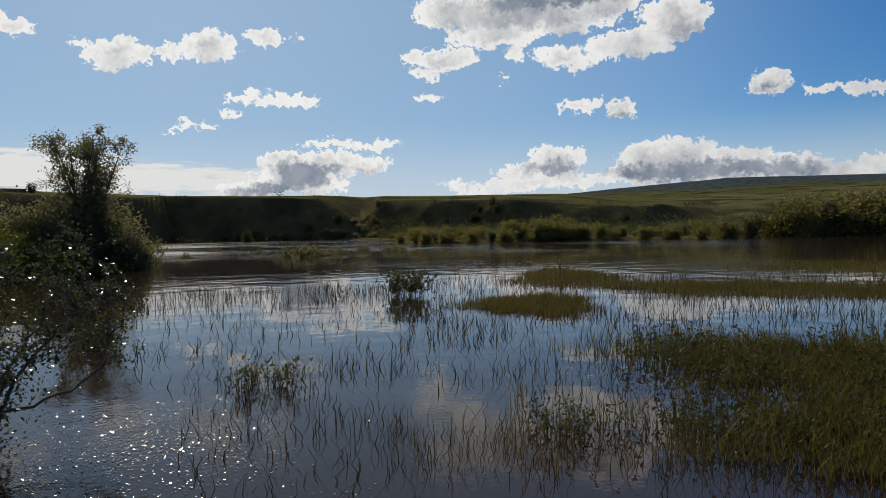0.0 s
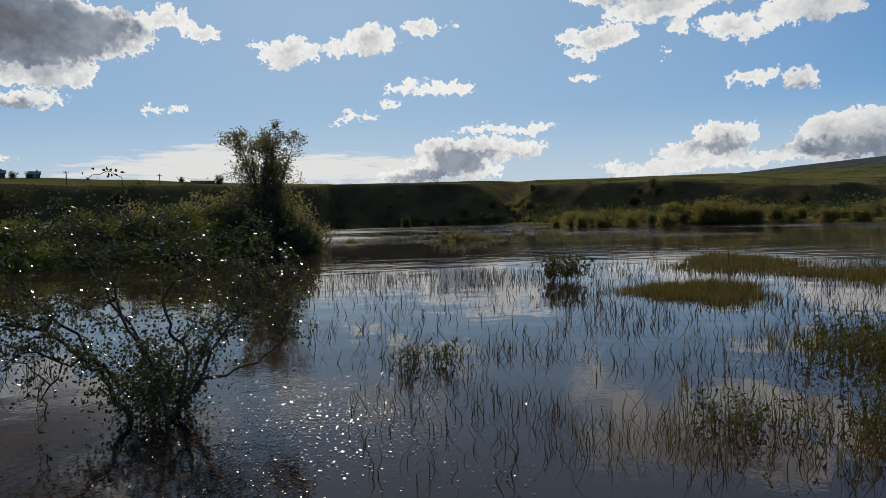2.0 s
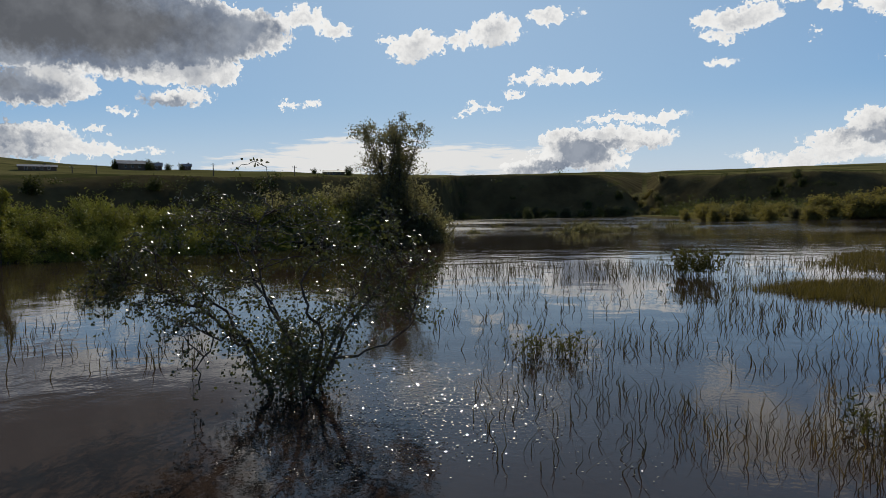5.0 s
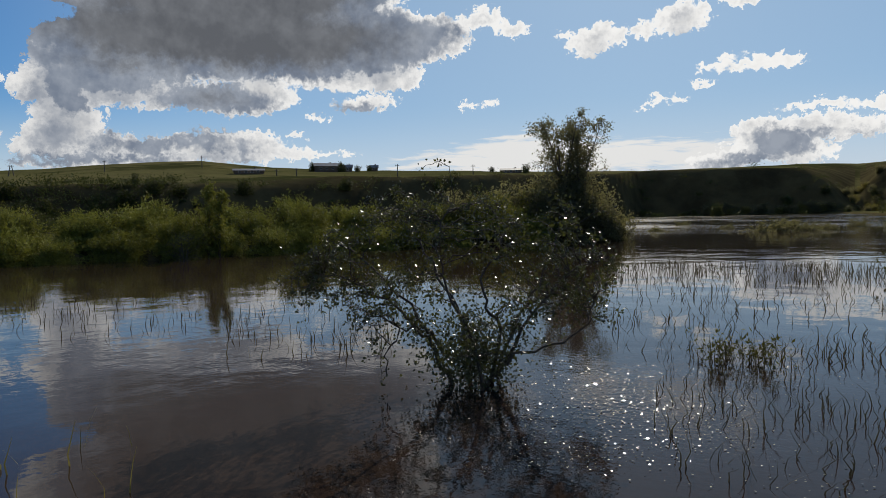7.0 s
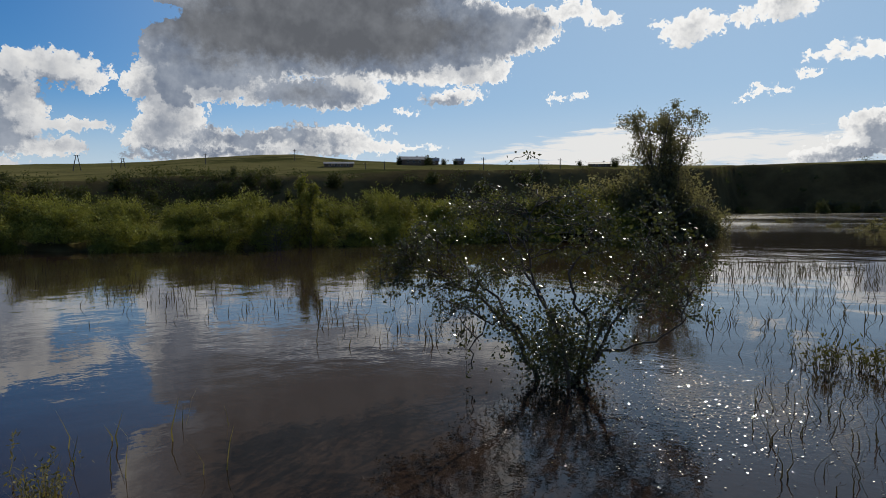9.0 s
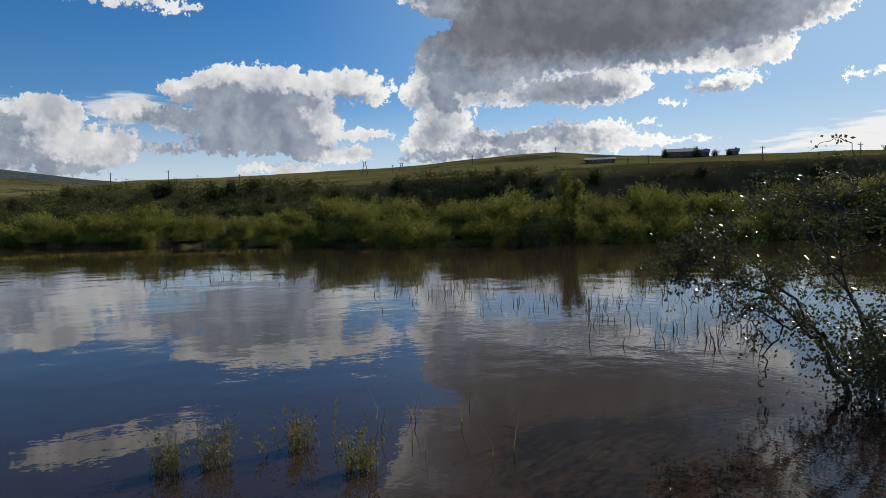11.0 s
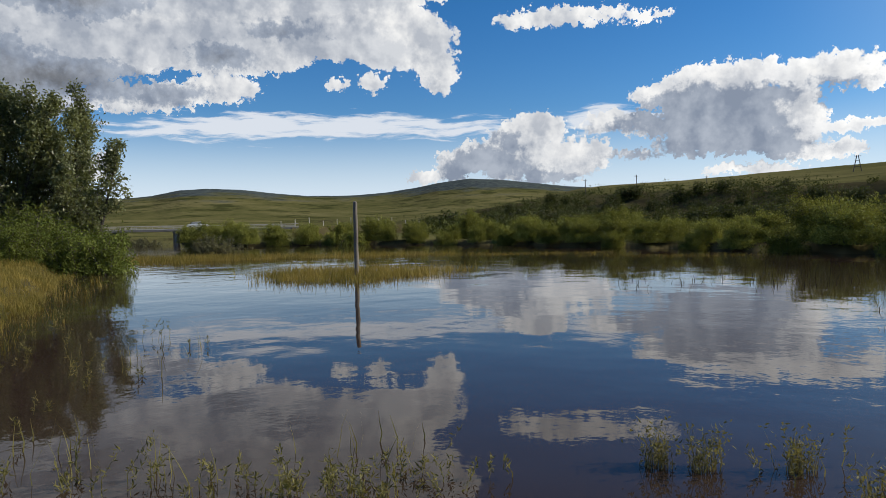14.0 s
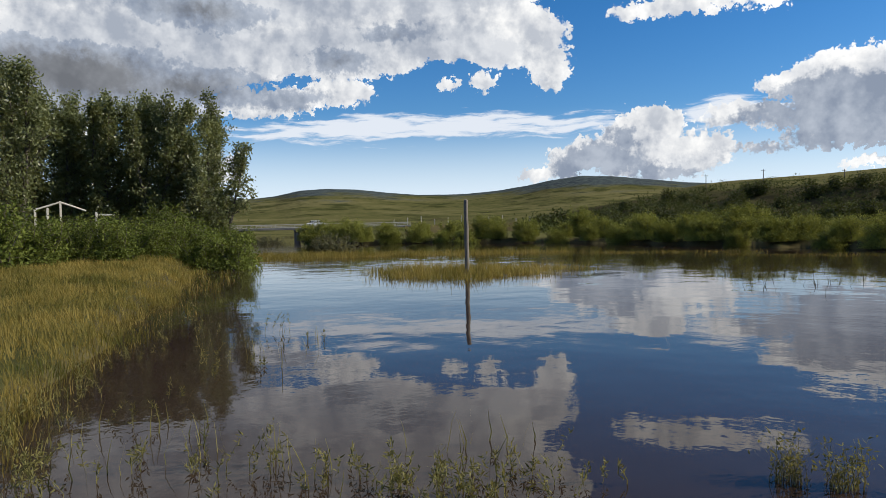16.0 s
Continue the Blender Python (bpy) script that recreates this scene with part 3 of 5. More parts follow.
def land(x, y):
    """Height of the ground."""
    az, r = np.degrees(np.arctan2(-x, y)), np.hypot(x, y)
    wob = 2.5 * np.sin(az * 0.9) + 1.8 * np.sin(az * 2.3 + 1)
    s = shore(az) + wob * 0.3
    foot = table(az, (-60, 320), (-20, 310), (-15, 285), (-6, 290), (3, 320), (6.4, 335), (7.2, 302), (8, 296), (22, 305), (24, 255), (36, 200), (48, 185), (60, 190), (76, 180), (90, 175), (100, 175), (110, 220), (130, 400))
    width = table(az, (-60, 500), (-22, 300), (-17, 60), (-6, 26), (6, 30), (7, 34), (8.5, 24), (40, 24), (60, 28), (76, 40), (92, 60), (100, 90), (112, 300), (130, 500))
    edge = table(az, (-60, 2.4), (-33, 2.3), (-22, 2.0), (-16, 1.9), (-6, 2.84), (3, 2.95), (5.0, 2.9), (6.0, 2.0), (6.8, 0.7), (7.3, 0.8), (8.8, 2.25), (10.4, 3.22), (14, 3.36), (22, 3.38), (36, 3.5), (48, 3.65), (60, 3.3), (67, 3.15),
                 (76, 2.62), (90, 2.65), (98, 2.05), (105, 1.0), (112, 0.6), (135, 0.6))
    crest = table(az, (-60, 2.4), (-33, 2.4), (-23, 2.2), (-15, 2.4), (-10, 2.92), (-2, 2.98), (4, 3.05), (8, 3.12), (13, 3.15), (22, 3.15), (36, 3.62), (48, 3.9), (51, 4.1), (55, 4.3), (58, 4.6), (62.5, 4.42),
                  (68, 4.0), (71.6, 3.72), (83, 3.2), (90, 2.98), (94, 2.8), (98, 2.0), (104, 0.9), (150, 0.5))
    far_crest = table(az, (-60, 3.0), (-33, 3.45), (-23, 3.74), (-15, 3.25), (-10, 2.9), (-4, 2.4), (2, 1.5), (76, 1.5), (88, 2.5), (92, 2.75), (95, 3.0), (98, 3.4), (101, 3.75), (103.5, 3.9), (106, 3.6), (108, 3.2), (110, 2.9), (113, 2.7), (117, 2.68), (120, 2.95), (122.5, 3.25), (125, 3.32), (127, 3.22), (129, 2.8), (132, 2.5), (150, 2.5))
    crest_r = table(az, (-60, 900), (-8, 800), (4, 700), (40, 420), (92, 620), (99, 500), (150, 900))
    gully = waves(x, y, 9.0, 0.3) + 0.6 * waves(x, y, 4.0, 1.9)
    foot = foot + 3.0 * gully
    width = width * (1 + 0.25 * waves(x, y, 14.0, 4.0))
    edge = edge + 0.07 * waves(x, y, 22.0, 2.0) + 0.03 * gully
    top = 1.7 + (foot + width) * np.tan(np.radians(edge))
    high = 1.7 + crest_r * np.tan(np.radians(crest))
    bed = -0.75 + 0.1 * np.sin(x * 0.7) * np.cos(y * 0.6)
    z = bed + (0.45 - bed) * rise(r, s - 1.0, s + 2.5)
    z = z + (top - 0.45) * rise(r, foot, foot + width)
    z = z + np.maximum(high - top, 0) * rise(r, foot + width * 0.8, np.maximum(crest_r, foot + width + 40)) ** 0.8
    near_top = np.maximum(high, top)
    far_high = 1.7 + 2700 * np.tan(np.radians(far_crest + 0.05 * waves(x, y, 160.0, 3.0)))
    z = z + np.maximum(far_high - near_top, 0) * rise(r, 650, 2700) ** 1.35
    z = z + rise(r, s + 30, s + 300) * (0.6 * np.sin(x * 0.031 + 1) * np.cos(y * 0.027) + 0.3 * np.sin(x * 0.11) * np.sin(y * 0.093))
    # the near bank, on which the camera stands, and its grassy spit
    spit = table(az, (-180, 2.4), (-140, 2.8), (-110, 3.2), (-60, 3.0), (-40, 3.0), (0, 2.6), (90, 2.6), (120, 2.8), (137, 3.2), (139, 7), (142, 9.5), (146, 8), (150, 6.2), (158, 4), (180, 2.6))
    bank = 0.14 + 0.5 * rise(r, 8, 40)
    inner = rise(-r, -3.3, -2.2) * (0.12 - z)
    ragged = az + (1.1 * waves(x, y, 1.3, 0.7) + 0.8 * waves(x, y, 0.45, 2.1)) * np.clip(12 / np.maximum(r, 5), 0.3, 1.6)
    spit_side = rise(ragged, 129.8 + 92.0 / np.maximum(r, 6), 134.4 + 114.0 / np.maximum(r, 6)) * (r < 150)
    behind = np.maximum(np.maximum(rise(az, 150, 158), rise(-az, 62, 90)), spit_side)
    out = z + inner
    return np.where(r < 160, out + np.maximum(bank - out, 0) * behind, out)


def ground_at(x, y):
    return float(land(np.array([x]), np.array([y]))[0])


def build_ground():
    az = np.linspace(-180, 180, 1081)[:-1]
    rr = np.concatenate([[0.5], np.arange(1.5, 16, 0.7), np.geomspace(16.5, 150, 52), np.linspace(155, 420, 64), np.geomspace(430, 4300, 46)])
    a, r = np.meshgrid(az, rr, indexing="ij")
    x, y = -np.sin(np.radians(a)) * r, np.cos(np.radians(a)) * r
    z = land(x.ravel(), y.ravel())
    v = np.stack([x.ravel(), y.ravel(), z], 1)
    v = np.concatenate([v, [[0, 0, 0.12]]])
    na, nr = len(az), len(rr)
    i, j = np.meshgrid(np.arange(na), np.arange(nr - 1), indexing="ij")
    i2 = (i + 1) % na
    f = np.stack([i * nr + j, i * nr + j + 1, i2 * nr + j + 1, i2 * nr + j], -1).reshape(-1, 4)
    k = np.arange(na)
    hub = np.stack([np.full(na, na * nr), k * nr, ((k + 1) % na) * nr, ((k + 1) % na) * nr], 1)
    me = mesh_of("ground", v, f, GROUND, True)
    bm = bmesh.new()
    bm.from_mesh(me)
    bm.verts.ensure_lookup_table()
    for q in hub:
        bm.faces.new([bm.verts[int(c)] for c in q[:3]])
    bm.to_mesh(me)
    bm.free()
    tagged(piece("ground", me), "rolling green and ochre meadow land with dark scrub banks", "ground", kind="structure")


def build_water():
    az = np.linspace(0, 2 * np.pi, 128, endpoint=False)
    bm = bmesh.new()
    rings = [[bm.verts.new((math.cos(a) * r, math.sin(a) * r, 0)) for a in az] for r in (20.0, 80.0, 340.0)]
    bm.faces.new(rings[0])
    for a, b in zip(rings, rings[1:]):
        for i in range(128):
            bm.faces.new((a[i], b[i], b[(i + 1) % 128], a[(i + 1) % 128]))
    me = bpy.data.meshes.new("water")
    bmesh.ops.recalc_face_normals(bm, faces=bm.faces)
    for fc in bm.faces:
        if fc.normal.z < 0:
            fc.normal_flip()
    bm.to_mesh(me)
    bm.free()
    me.materials.append(WATER)
    tagged(piece("water", me), "calm brown flood water mirroring the cloudy sky", "water", kind="structure")


build_ground()
build_water()

# ---- woody plants ----
def shrub_meshes(seed, height, spread, count, leaf, mat, upright=0.6, slim=0.42, up=0.0):
    """Stems and crown of a many-stemmed shrub: plumes of leaves along wandering shoots."""
    rng = np.random.default_rng(seed)
    lines, anchors = [], []
    n = int(20 + spread * 6)
    for i in range(n):
        a = rng.uniform(0, 2 * np.pi)
        lean = rng.uniform(0.05, 1.25) * spread / height
        way = np.array([math.cos(a) * lean, math.sin(a) * lean, upright + 0.4])
        ln = height * (rng.uniform(0.75, 1.0) if i % 3 else rng.uniform(0.35, 0.6))
        line = limb(rng, rng.normal(size=3) * [spread * 0.2, spread * 0.2, 0], way, ln, 0.035 * height / 4, 0.12, 0.03)
        lines.append(line)
        pts = np.array([q for q, _ in line])
        for k in range(9):
            s = rng.uniform(0.12, 1.0) * (len(pts) - 1)
            c = pts[int(s)] + (pts[min(int(s) + 1, len(pts) - 1)] - pts[int(s)]) * (s - int(s))
            twig = limb(rng, c, rng.normal(size=3) + [0, 0, 0.6], height * 0.2, 0.008, 0.3, 0.06, 3)
            lines.append(twig)
            tw = np.array([q for q, _ in twig])
            m = max(2, count // (n * 9))
            pick = rng.integers(0, len(tw), m)
            anchors.append(tw[pick] + rng.normal(size=(m, 3)) * height * np.array([0.034, 0.034, 0.055]))
    skirt = count // 6
    a, q = rng.uniform(0, 2 * np.pi, skirt), spread * 0.95 * np.sqrt(rng.uniform(0, 1, skirt))
    anchors.append(np.stack([np.cos(a) * q, np.sin(a) * q, rng.uniform(0.0, 0.38, skirt) * height], 1))
    at = np.concatenate(anchors)
    at = at[at[:, 2] > 0.02]
    return mesh_of("woody_frame", *tubes(lines, 4), BARK, True), mesh_of("crown", *leaves(rng, at, leaf, leaf * slim, 0.2 - up), mat)


WILLOWS = [shrub_meshes(100 + i, 4.0, 1.9 + 0.25 * (i % 3), 12500, 0.24, LEAF_WILLOW, 0.8, 0.27, 1.5) for i in range(5)]
DULL_WILLOWS = [shrub_meshes(110 + i, 4.0, 1.9, 4200, 0.26, LEAF_BIRCH) for i in range(3)]
DULL_FAR = [shrub_meshes(130 + i, 4.0, 2.0, 1500, 0.42, LEAF_BIRCH) for i in range(2)]
DARK_FAR = [shrub_meshes(135 + i, 4.0, 2.0, 1500, 0.42, LEAF_DARK) for i in range(2)]
FAR_WILLOWS = [shrub_meshes(120 + i, 4.0, 2.2, 3000, 0.34, LEAF_SHORE) for i in range(4)]
CLUMPS = [shrub_meshes(150 + i, 1.4, 2.2, 3000, 0.16, LEAF_BIRCH) for i in range(2)]
SCRUBS = [shrub_meshes(200 + i, 4.0, 1.8, 1000, 0.5, LEAF_DARK) for i in range(3)]
HEDGES = [shrub_meshes(300 + i, 2.4, 1.5, 4200, 0.16, LEAF_HEDGE) for i in range(3)]


def put_shrub(kind, i, x, y, height, wide, name, label, group, base=4.0, rng=random):
    stems, crown = kind[i % len(kind)]
    ob = thing(name, (x, y, max(ground_at(x, y), -0.3) - 0.05), label, "shrub", group, rng.uniform(0, 360))
    s = height / base
    ob.scale = (s * wide, s * wide, s)
    piece("woody_frame", stems, ob)
    piece("crown", crown, ob)
    return ob


def belt():
    """Willow thicket along the far shore."""
    rng = random.Random(5)
    tops = lambda az: float(table(az, (31, 1.6), (36, 1.2), (42, 0.85), (47, 1.25), (53, 1.4), (57, 1.1), (62, 1.4), (70, 1.15), (76, 1.55), (80, 1.2), (84, 0.65), (90, 0.7), (97, 0.95), (101, 0.7), (105, 0.65), (110, 0.6), (116, 0.65), (121, 0.8), (125, 0.7), (128, 0.4)))
    for row, (back, gap) in enumerate(((0.8, 2.3), (3.4, 2.8), (7.0, 3.6))):
        az = 30.5
        while az < 126.9:
            r = float(shore(az)) + back + rng.uniform(-0.7, 0.7)
            p = bearing(az, r)
            h = (1.7 + r * math.tan(radians(tops(az)))) * (0.82, 0.97, 1.04)[row] * rng.uniform(0.74, 1.08) * (0.9 + 0.14 * math.sin(az * (1.7 if az < 95 else 2.6) + row))
            put_shrub(WILLOWS, rng.randrange(5), p.x, p.y, h, rng.uniform(0.85, 1.15) * min(1.45, max(0.9, (3.4 if az < 93 else 4.0) / h)), "willow_shrub", "dense green willow shrub standing at the flooded shore", "willows along the flooded shore", rng=rng)
            az += math.degrees(gap * (1.0 if az < 93 else 1.2) / r) * rng.uniform(0.8, 1.2)
    # the opposite shore of the wide water
    for row, back in enumerate((0.5, 3.5, 9.0)):
        az = -58.0
        while az < 4.0:
            r = float(shore(az)) + back + rng.uniform(-2, 2)
            p = bearing(az, r)
            el = float(table(az, (-60, 2.0), (-33, 2.1), (-27, 1.95), (-24, 1.2), (-22, 0.8), (-19, 0.45), (-15, 0.35), (-12, 0.8), (-8, 1.15), (-3, 0.6), (2, 0.55), (4, 0.2)))
            h = (1.7 + r * math.tan(radians(el))) * rng.uniform(0.7, 1.15)
            kind = DARK_FAR if -28 < az < -24 and row else rng.choice((FAR_WILLOWS, FAR_WILLOWS, FAR_WILLOWS, DULL_FAR))
            put_shrub(kind, rng.randrange(4), p.x, p.y, h * rng.uniform(0.8, 1.1), rng.uniform(0.8, 1.7), "shore_willow", "olive willow shrub on the distant opposite shore", "willows on the opposite shore", rng=rng)
            az += math.degrees(3.6 / r) * rng.uniform(0.4, 1.8)
    # thicket round the foot of the tall tree
    for az, r, h in ((23.8, 46, 2.6), (24.9, 45, 3.0), (26.2, 46, 3.6), (27.4, 45, 3.9), (28.8, 46, 4.2), (30.0, 45, 4.0), (31.2, 47, 3.8), (33.0, 46, 3.3), (34.8, 45, 3.1), (25.6, 49, 3.4), (28.2, 50, 4.4), (30.6, 50, 4.3), (37, 44, 3.0)):
        p = bearing(az, r)
        put_shrub(DULL_WILLOWS, rng.randrange(3), p.x, p.y, h, 0.95, "willow_shrub", "shaded willow shrub round the tall tree", "willows round the tall tree", rng=rng)
    # low flooded clumps out in the wide water
    for az, r, h in ((10.0, 62, 1.2), (12.3, 60, 1.5), (8.9, 66, 1.0), (15.5, 74, 0.9), (6.6, 78, 1.1), (4.0, 72, 1.2), (20.6, 64, 0.9), (11.3, 88, 1.2), (18.8, 92, 1.0), (124.5, 58, 1.9), (129.6, 96, 1.5), (131.0, 100, 1.3)):
        p = bearing(az, r)
        put_shrub(CLUMPS, rng.randrange(2), p.x, p.y, h, rng.uniform(0.8, 1.3), "willow_clump", "low willow clump half under the flood", "flooded willow clumps", 1.4, rng)


belt()


def scarp_scrub():
    """Dark bushes on the bank slopes, singly along the foot and crest."""
    rng = random.Random(11)
    for i in range(285):
        az = rng.uniform(-17, 106) if i < 90 else rng.uniform(58, 107)
        foot = float(table(np.array(az), (-17, 288), (-6, 290), (3, 320), (6.4, 335), (7.4, 300), (22, 305), (24, 255), (36, 200), (48, 185), (60, 190), (76, 180), (90, 175), (106, 190)))
        wide = float(table(np.array(az), (-17, 60), (-6, 26), (8, 24), (40, 24), (60, 28), (76, 40), (92, 60), (106, 100)))
        r = foot + rng.uniform(-0.5, 0.75) * wide if rng.random() < 0.75 else foot - rng.uniform(5, 60)
        p = bearing(az, r)
        put_shrub(SCRUBS, rng.randrange(3), p.x, p.y, rng.uniform(2.2, 5.0), rng.uniform(1.0, 1.5), "scrub_bush", "dark scrub bush on the shaded bank", "scrub on the bank", rng=rng)


scarp_scrub()


def gully_bushes():
    """Paler bushes along the gully and the foot of the dark bank."""
    rng = random.Random(17)
    for i in range(46):
        az, r = (rng.uniform(5.4, 7.6), rng.uniform(312, 380)) if i < 20 else (rng.uniform(8.5, 17.5), rng.uniform(296, 300))
        p = bearing(az, r)
        put_shrub(DULL_FAR if i % 3 else FAR_WILLOWS, rng.randrange(4), p.x, p.y, rng.uniform(2.0, 4.6), rng.uniform(1.0, 1.6), "gully_bush", "pale bush below the dark bank", "bushes below the bank", rng=rng)


gully_bushes()


def hillside_scrub():
    """The uncounted low scrub that covers the bank slopes."""
    rng = np.random.default_rng(31)
    spots = []
    for i in range(900):
        az = rng.uniform(-17, 108) if i < 380 else rng.uniform(60, 108)
        foot = float(table(np.array(az), (-17, 288), (-6, 290), (3, 320), (6.4, 335), (7.4, 300), (22, 305), (24, 255), (36, 200), (48, 185), (60, 190), (76, 180), (90, 175), (106, 190)))
        wide = float(table(np.array(az), (-17, 60), (-6, 26), (8, 24), (40, 24), (60, 28), (76, 40), (92, 60), (106, 100)))
        p = bearing(az, foot + rng.uniform(-0.8, 0.9) * wide)
        h = rng.uniform(1.2, 3.2)
        spots.append(rng.normal(size=(90, 3)) * [h * 0.55, h * 0.55, h * 0.32] + [p.x, p.y, ground_at(p.x, p.y) + h * 0.45])
    for i in range(760):
        az = rng.uniform(-60, 5)
        p = bearing(az, float(shore(az)) + rng.uniform(10, 120))
        h = rng.uniform(1.2, 4.2)
        spots.append(rng.normal(size=(80, 3)) * [h * 0.6, h * 0.6, h * 0.32] + [p.x, p.y, ground_at(p.x, p.y) + h * 0.45])
    v, f = leaves(rng, np.concatenate(spots), 0.55, 0.34)
    tagged(piece("hillside_scrub", mesh_of("hillside_scrub", v, f, LEAF_DARK)), "low dark scrub covering the bank slope", "scrub", kind="stuff")


hillside_scrub()


def crown_tree(name, at, height, spread, seed, leaf_mat, leaf, count, label, category, bare=0.15, stems=1, droop=0.1, upright=0.8, bark=BARK, leafing=0.06, lean=0.25):
    """A tree with trunk, limbs and a crown of single leaves on twigs."""
    rng = np.random.default_rng(seed)
    ob = thing(name, at, label, category)
    trunks, lines, anchors = [], [], []
    for s in range(stems):
        a, out = seed + s * 2.4, lean * math.sqrt((s + 0.3) / stems) * (stems > 1)
        way = np.array([math.cos(a) * out, math.sin(a) * out, 1.0])
        trunk = limb(rng, rng.normal(size=3) * [0.2, 0.2, 0] * (stems > 1), way, height * rng.uniform(0.92, 0.98) * (1 - 0.45 * out), 0.014 * height + 0.02, 0.06, 0.05, 10, 0.12)
        trunks.append(trunk)
        tp = np.array([q for q, _ in trunk])
        n = int(34 / stems + 8)
        for k in range(n):
            f = bare + (1 - bare) * (k + rng.uniform(0, 1)) / n
            g = f * 10
            c = tp[min(int(g), 9)] + (tp[min(int(g), 9) + 1] - tp[min(int(g), 9)]) * (g - int(g))
            b = rng.uniform(0, 6.28)
            reach = spread * (0.35 + 0.65 * math.sin(math.pi * min(1, 0.18 + 0.82 * f)) ** 0.8) * rng.uniform(0.6, 1.05)
            br = limb(rng, c, (math.cos(b), math.sin(b), upright * rng.uniform(0.6, 1.3)), reach, 0.005 * height * (1.1 - f) + 0.006, 0.18, 0.08 - droop * 0.3, 6)
            lines.append(br)
            bp = np.array([q for q, _ in br])
            for j in range(6):
                w = rng.integers(1, 7)
                tw = limb(rng, bp[w], rng.normal(size=3) + [0, 0, 0.2 - droop], reach * 0.32, 0.006, 0.3, -droop * 0.2, 4)
                lines.append(tw)
                q = np.array([x for x, _ in tw])
                m = max(2, int(count / (stems * n * 6)))
                anchors.append(q[rng.integers(0, 5, m)] + rng.normal(size=(m, 3)) * leafing * height * 0.35)
    piece("trunk", mesh_of("trunk", *tubes(trunks, 8), bark, True), ob)
    piece("branchwork", mesh_of("branchwork", *tubes(lines, 4), bark, True), ob)
    piece("crown", mesh_of("crown", *leaves(rng, np.concatenate(anchors), leaf, leaf * 0.5, droop * 2), leaf_mat), ob)
    return ob


def tree_at(az, r):
    p = bearing(az, r)
    return (p.x, p.y, max(ground_at(p.x, p.y), -0.2) - 0.05)


crown_tree("tall_tree", tree_at(27.5, 47), 8.6, 2.6, 27, LEAF_BIRCH, 0.15, 18000, "tall sparse many-stemmed tree in the shore thicket", "tree", 0.12, 9, 0.1, 0.95, leafing=0.05, lean=0.30)
crown_tree("young_tree", tree_at(56.9, 35.5), 3.9, 1.1, 22, LEAF_WILLOW, 0.13, 4500, "slender young tree rising over the willows", "tree", 0.1, 2, 0.0, 1.0)
crown_tree("leaning_sapling", tree_at(59.5, 33.5), 1.5, 1.2, 23, LEAF_WILLOW, 0.11, 900, "low pale sapling leaning over the water", "sapling", 0.1, 3, 0.2, 0.5)
POPLARS = [(134.4, 40, 8.7, 2.3), (135.6, 41, 9.6, 2.4), (137.4, 43, 9.2, 2.3), (139.3, 42, 9.2, 2.3), (141.0, 44, 9.0, 2.2), (142.9, 43, 9.2, 2.3), (145.0, 42, 8.0, 2.3), (147.8, 38, 10.0, 2.7), (150.5, 37, 11.0, 2.8), (153.5, 37, 10.6, 2.8), (134.1, 39, 7.2, 2.1), (134.8, 43, 9.4, 1.9), (138.3, 40, 8.8, 1.9), (140.2, 46, 9.8, 1.9), (142.0, 41, 8.8, 1.8), (146.4, 43, 9.4, 2.0), (149.0, 41, 10.8, 2.2), (144.2, 45, 9.0, 2.3), (146.9, 45, 9.6, 2.4), (145.7, 47, 9.2, 2.4)]
for i, (az, r, h, w) in enumerate(POPLARS):
    tagged(crown_tree("poplar_tree", tree_at(az, r), h, w * 0.95, 40 + i, LEAF_POPLAR, 0.19, 8200, "upright green poplar in a row on the bank", "tree", 0.06, 2, 0.0, 1.9, leafing=0.05), group="poplars on the bank")


def hedge():
    rng = random.Random(8)
    for row, back in enumerate((0.0, 2.0, 4.0)):
        az = 132.6
        while az < 156:
            r = 31.5 + back - (az - 133) * 0.12 + rng.uniform(-0.5, 0.5)
            p = bearing(az, r)
            h = (1.95 + (az - 133) * 0.012 + row * 0.2) * rng.uniform(0.78, 1.12) * (0.82 if 143.5 < az < 147.5 else 1.0)
            put_shrub(HEDGES, rng.randrange(3), p.x, p.y, h, rng.uniform(0.9, 1.15), "bank_bush", "leafy green bush at the edge of the bank", "bushes under the poplars", 2.4, rng)
            az += math.degrees(1.7 / r) * rng.uniform(0.8, 1.2)


hedge()


def bent_limb(rng, a, b, rise_by, radius, tip, steps=8, gnarl=0.05):
    """A limb that bows from a to b."""
    a, b = np.array(a, float), np.array(b, float)
    mid = (a + b) / 2 + np.array([0, 0, rise_by]) + rng.normal(size=3) * gnarl * 2
    line = []
    for i in range(steps + 1):
        s = i / steps
        p = a * (1 - s) ** 2 + mid * 2 * s * (1 - s) + b * s * s
        line.append((p + rng.normal(size=3) * gnarl * math.sin(math.pi * s), radius + (tip - radius) * s))
    return line


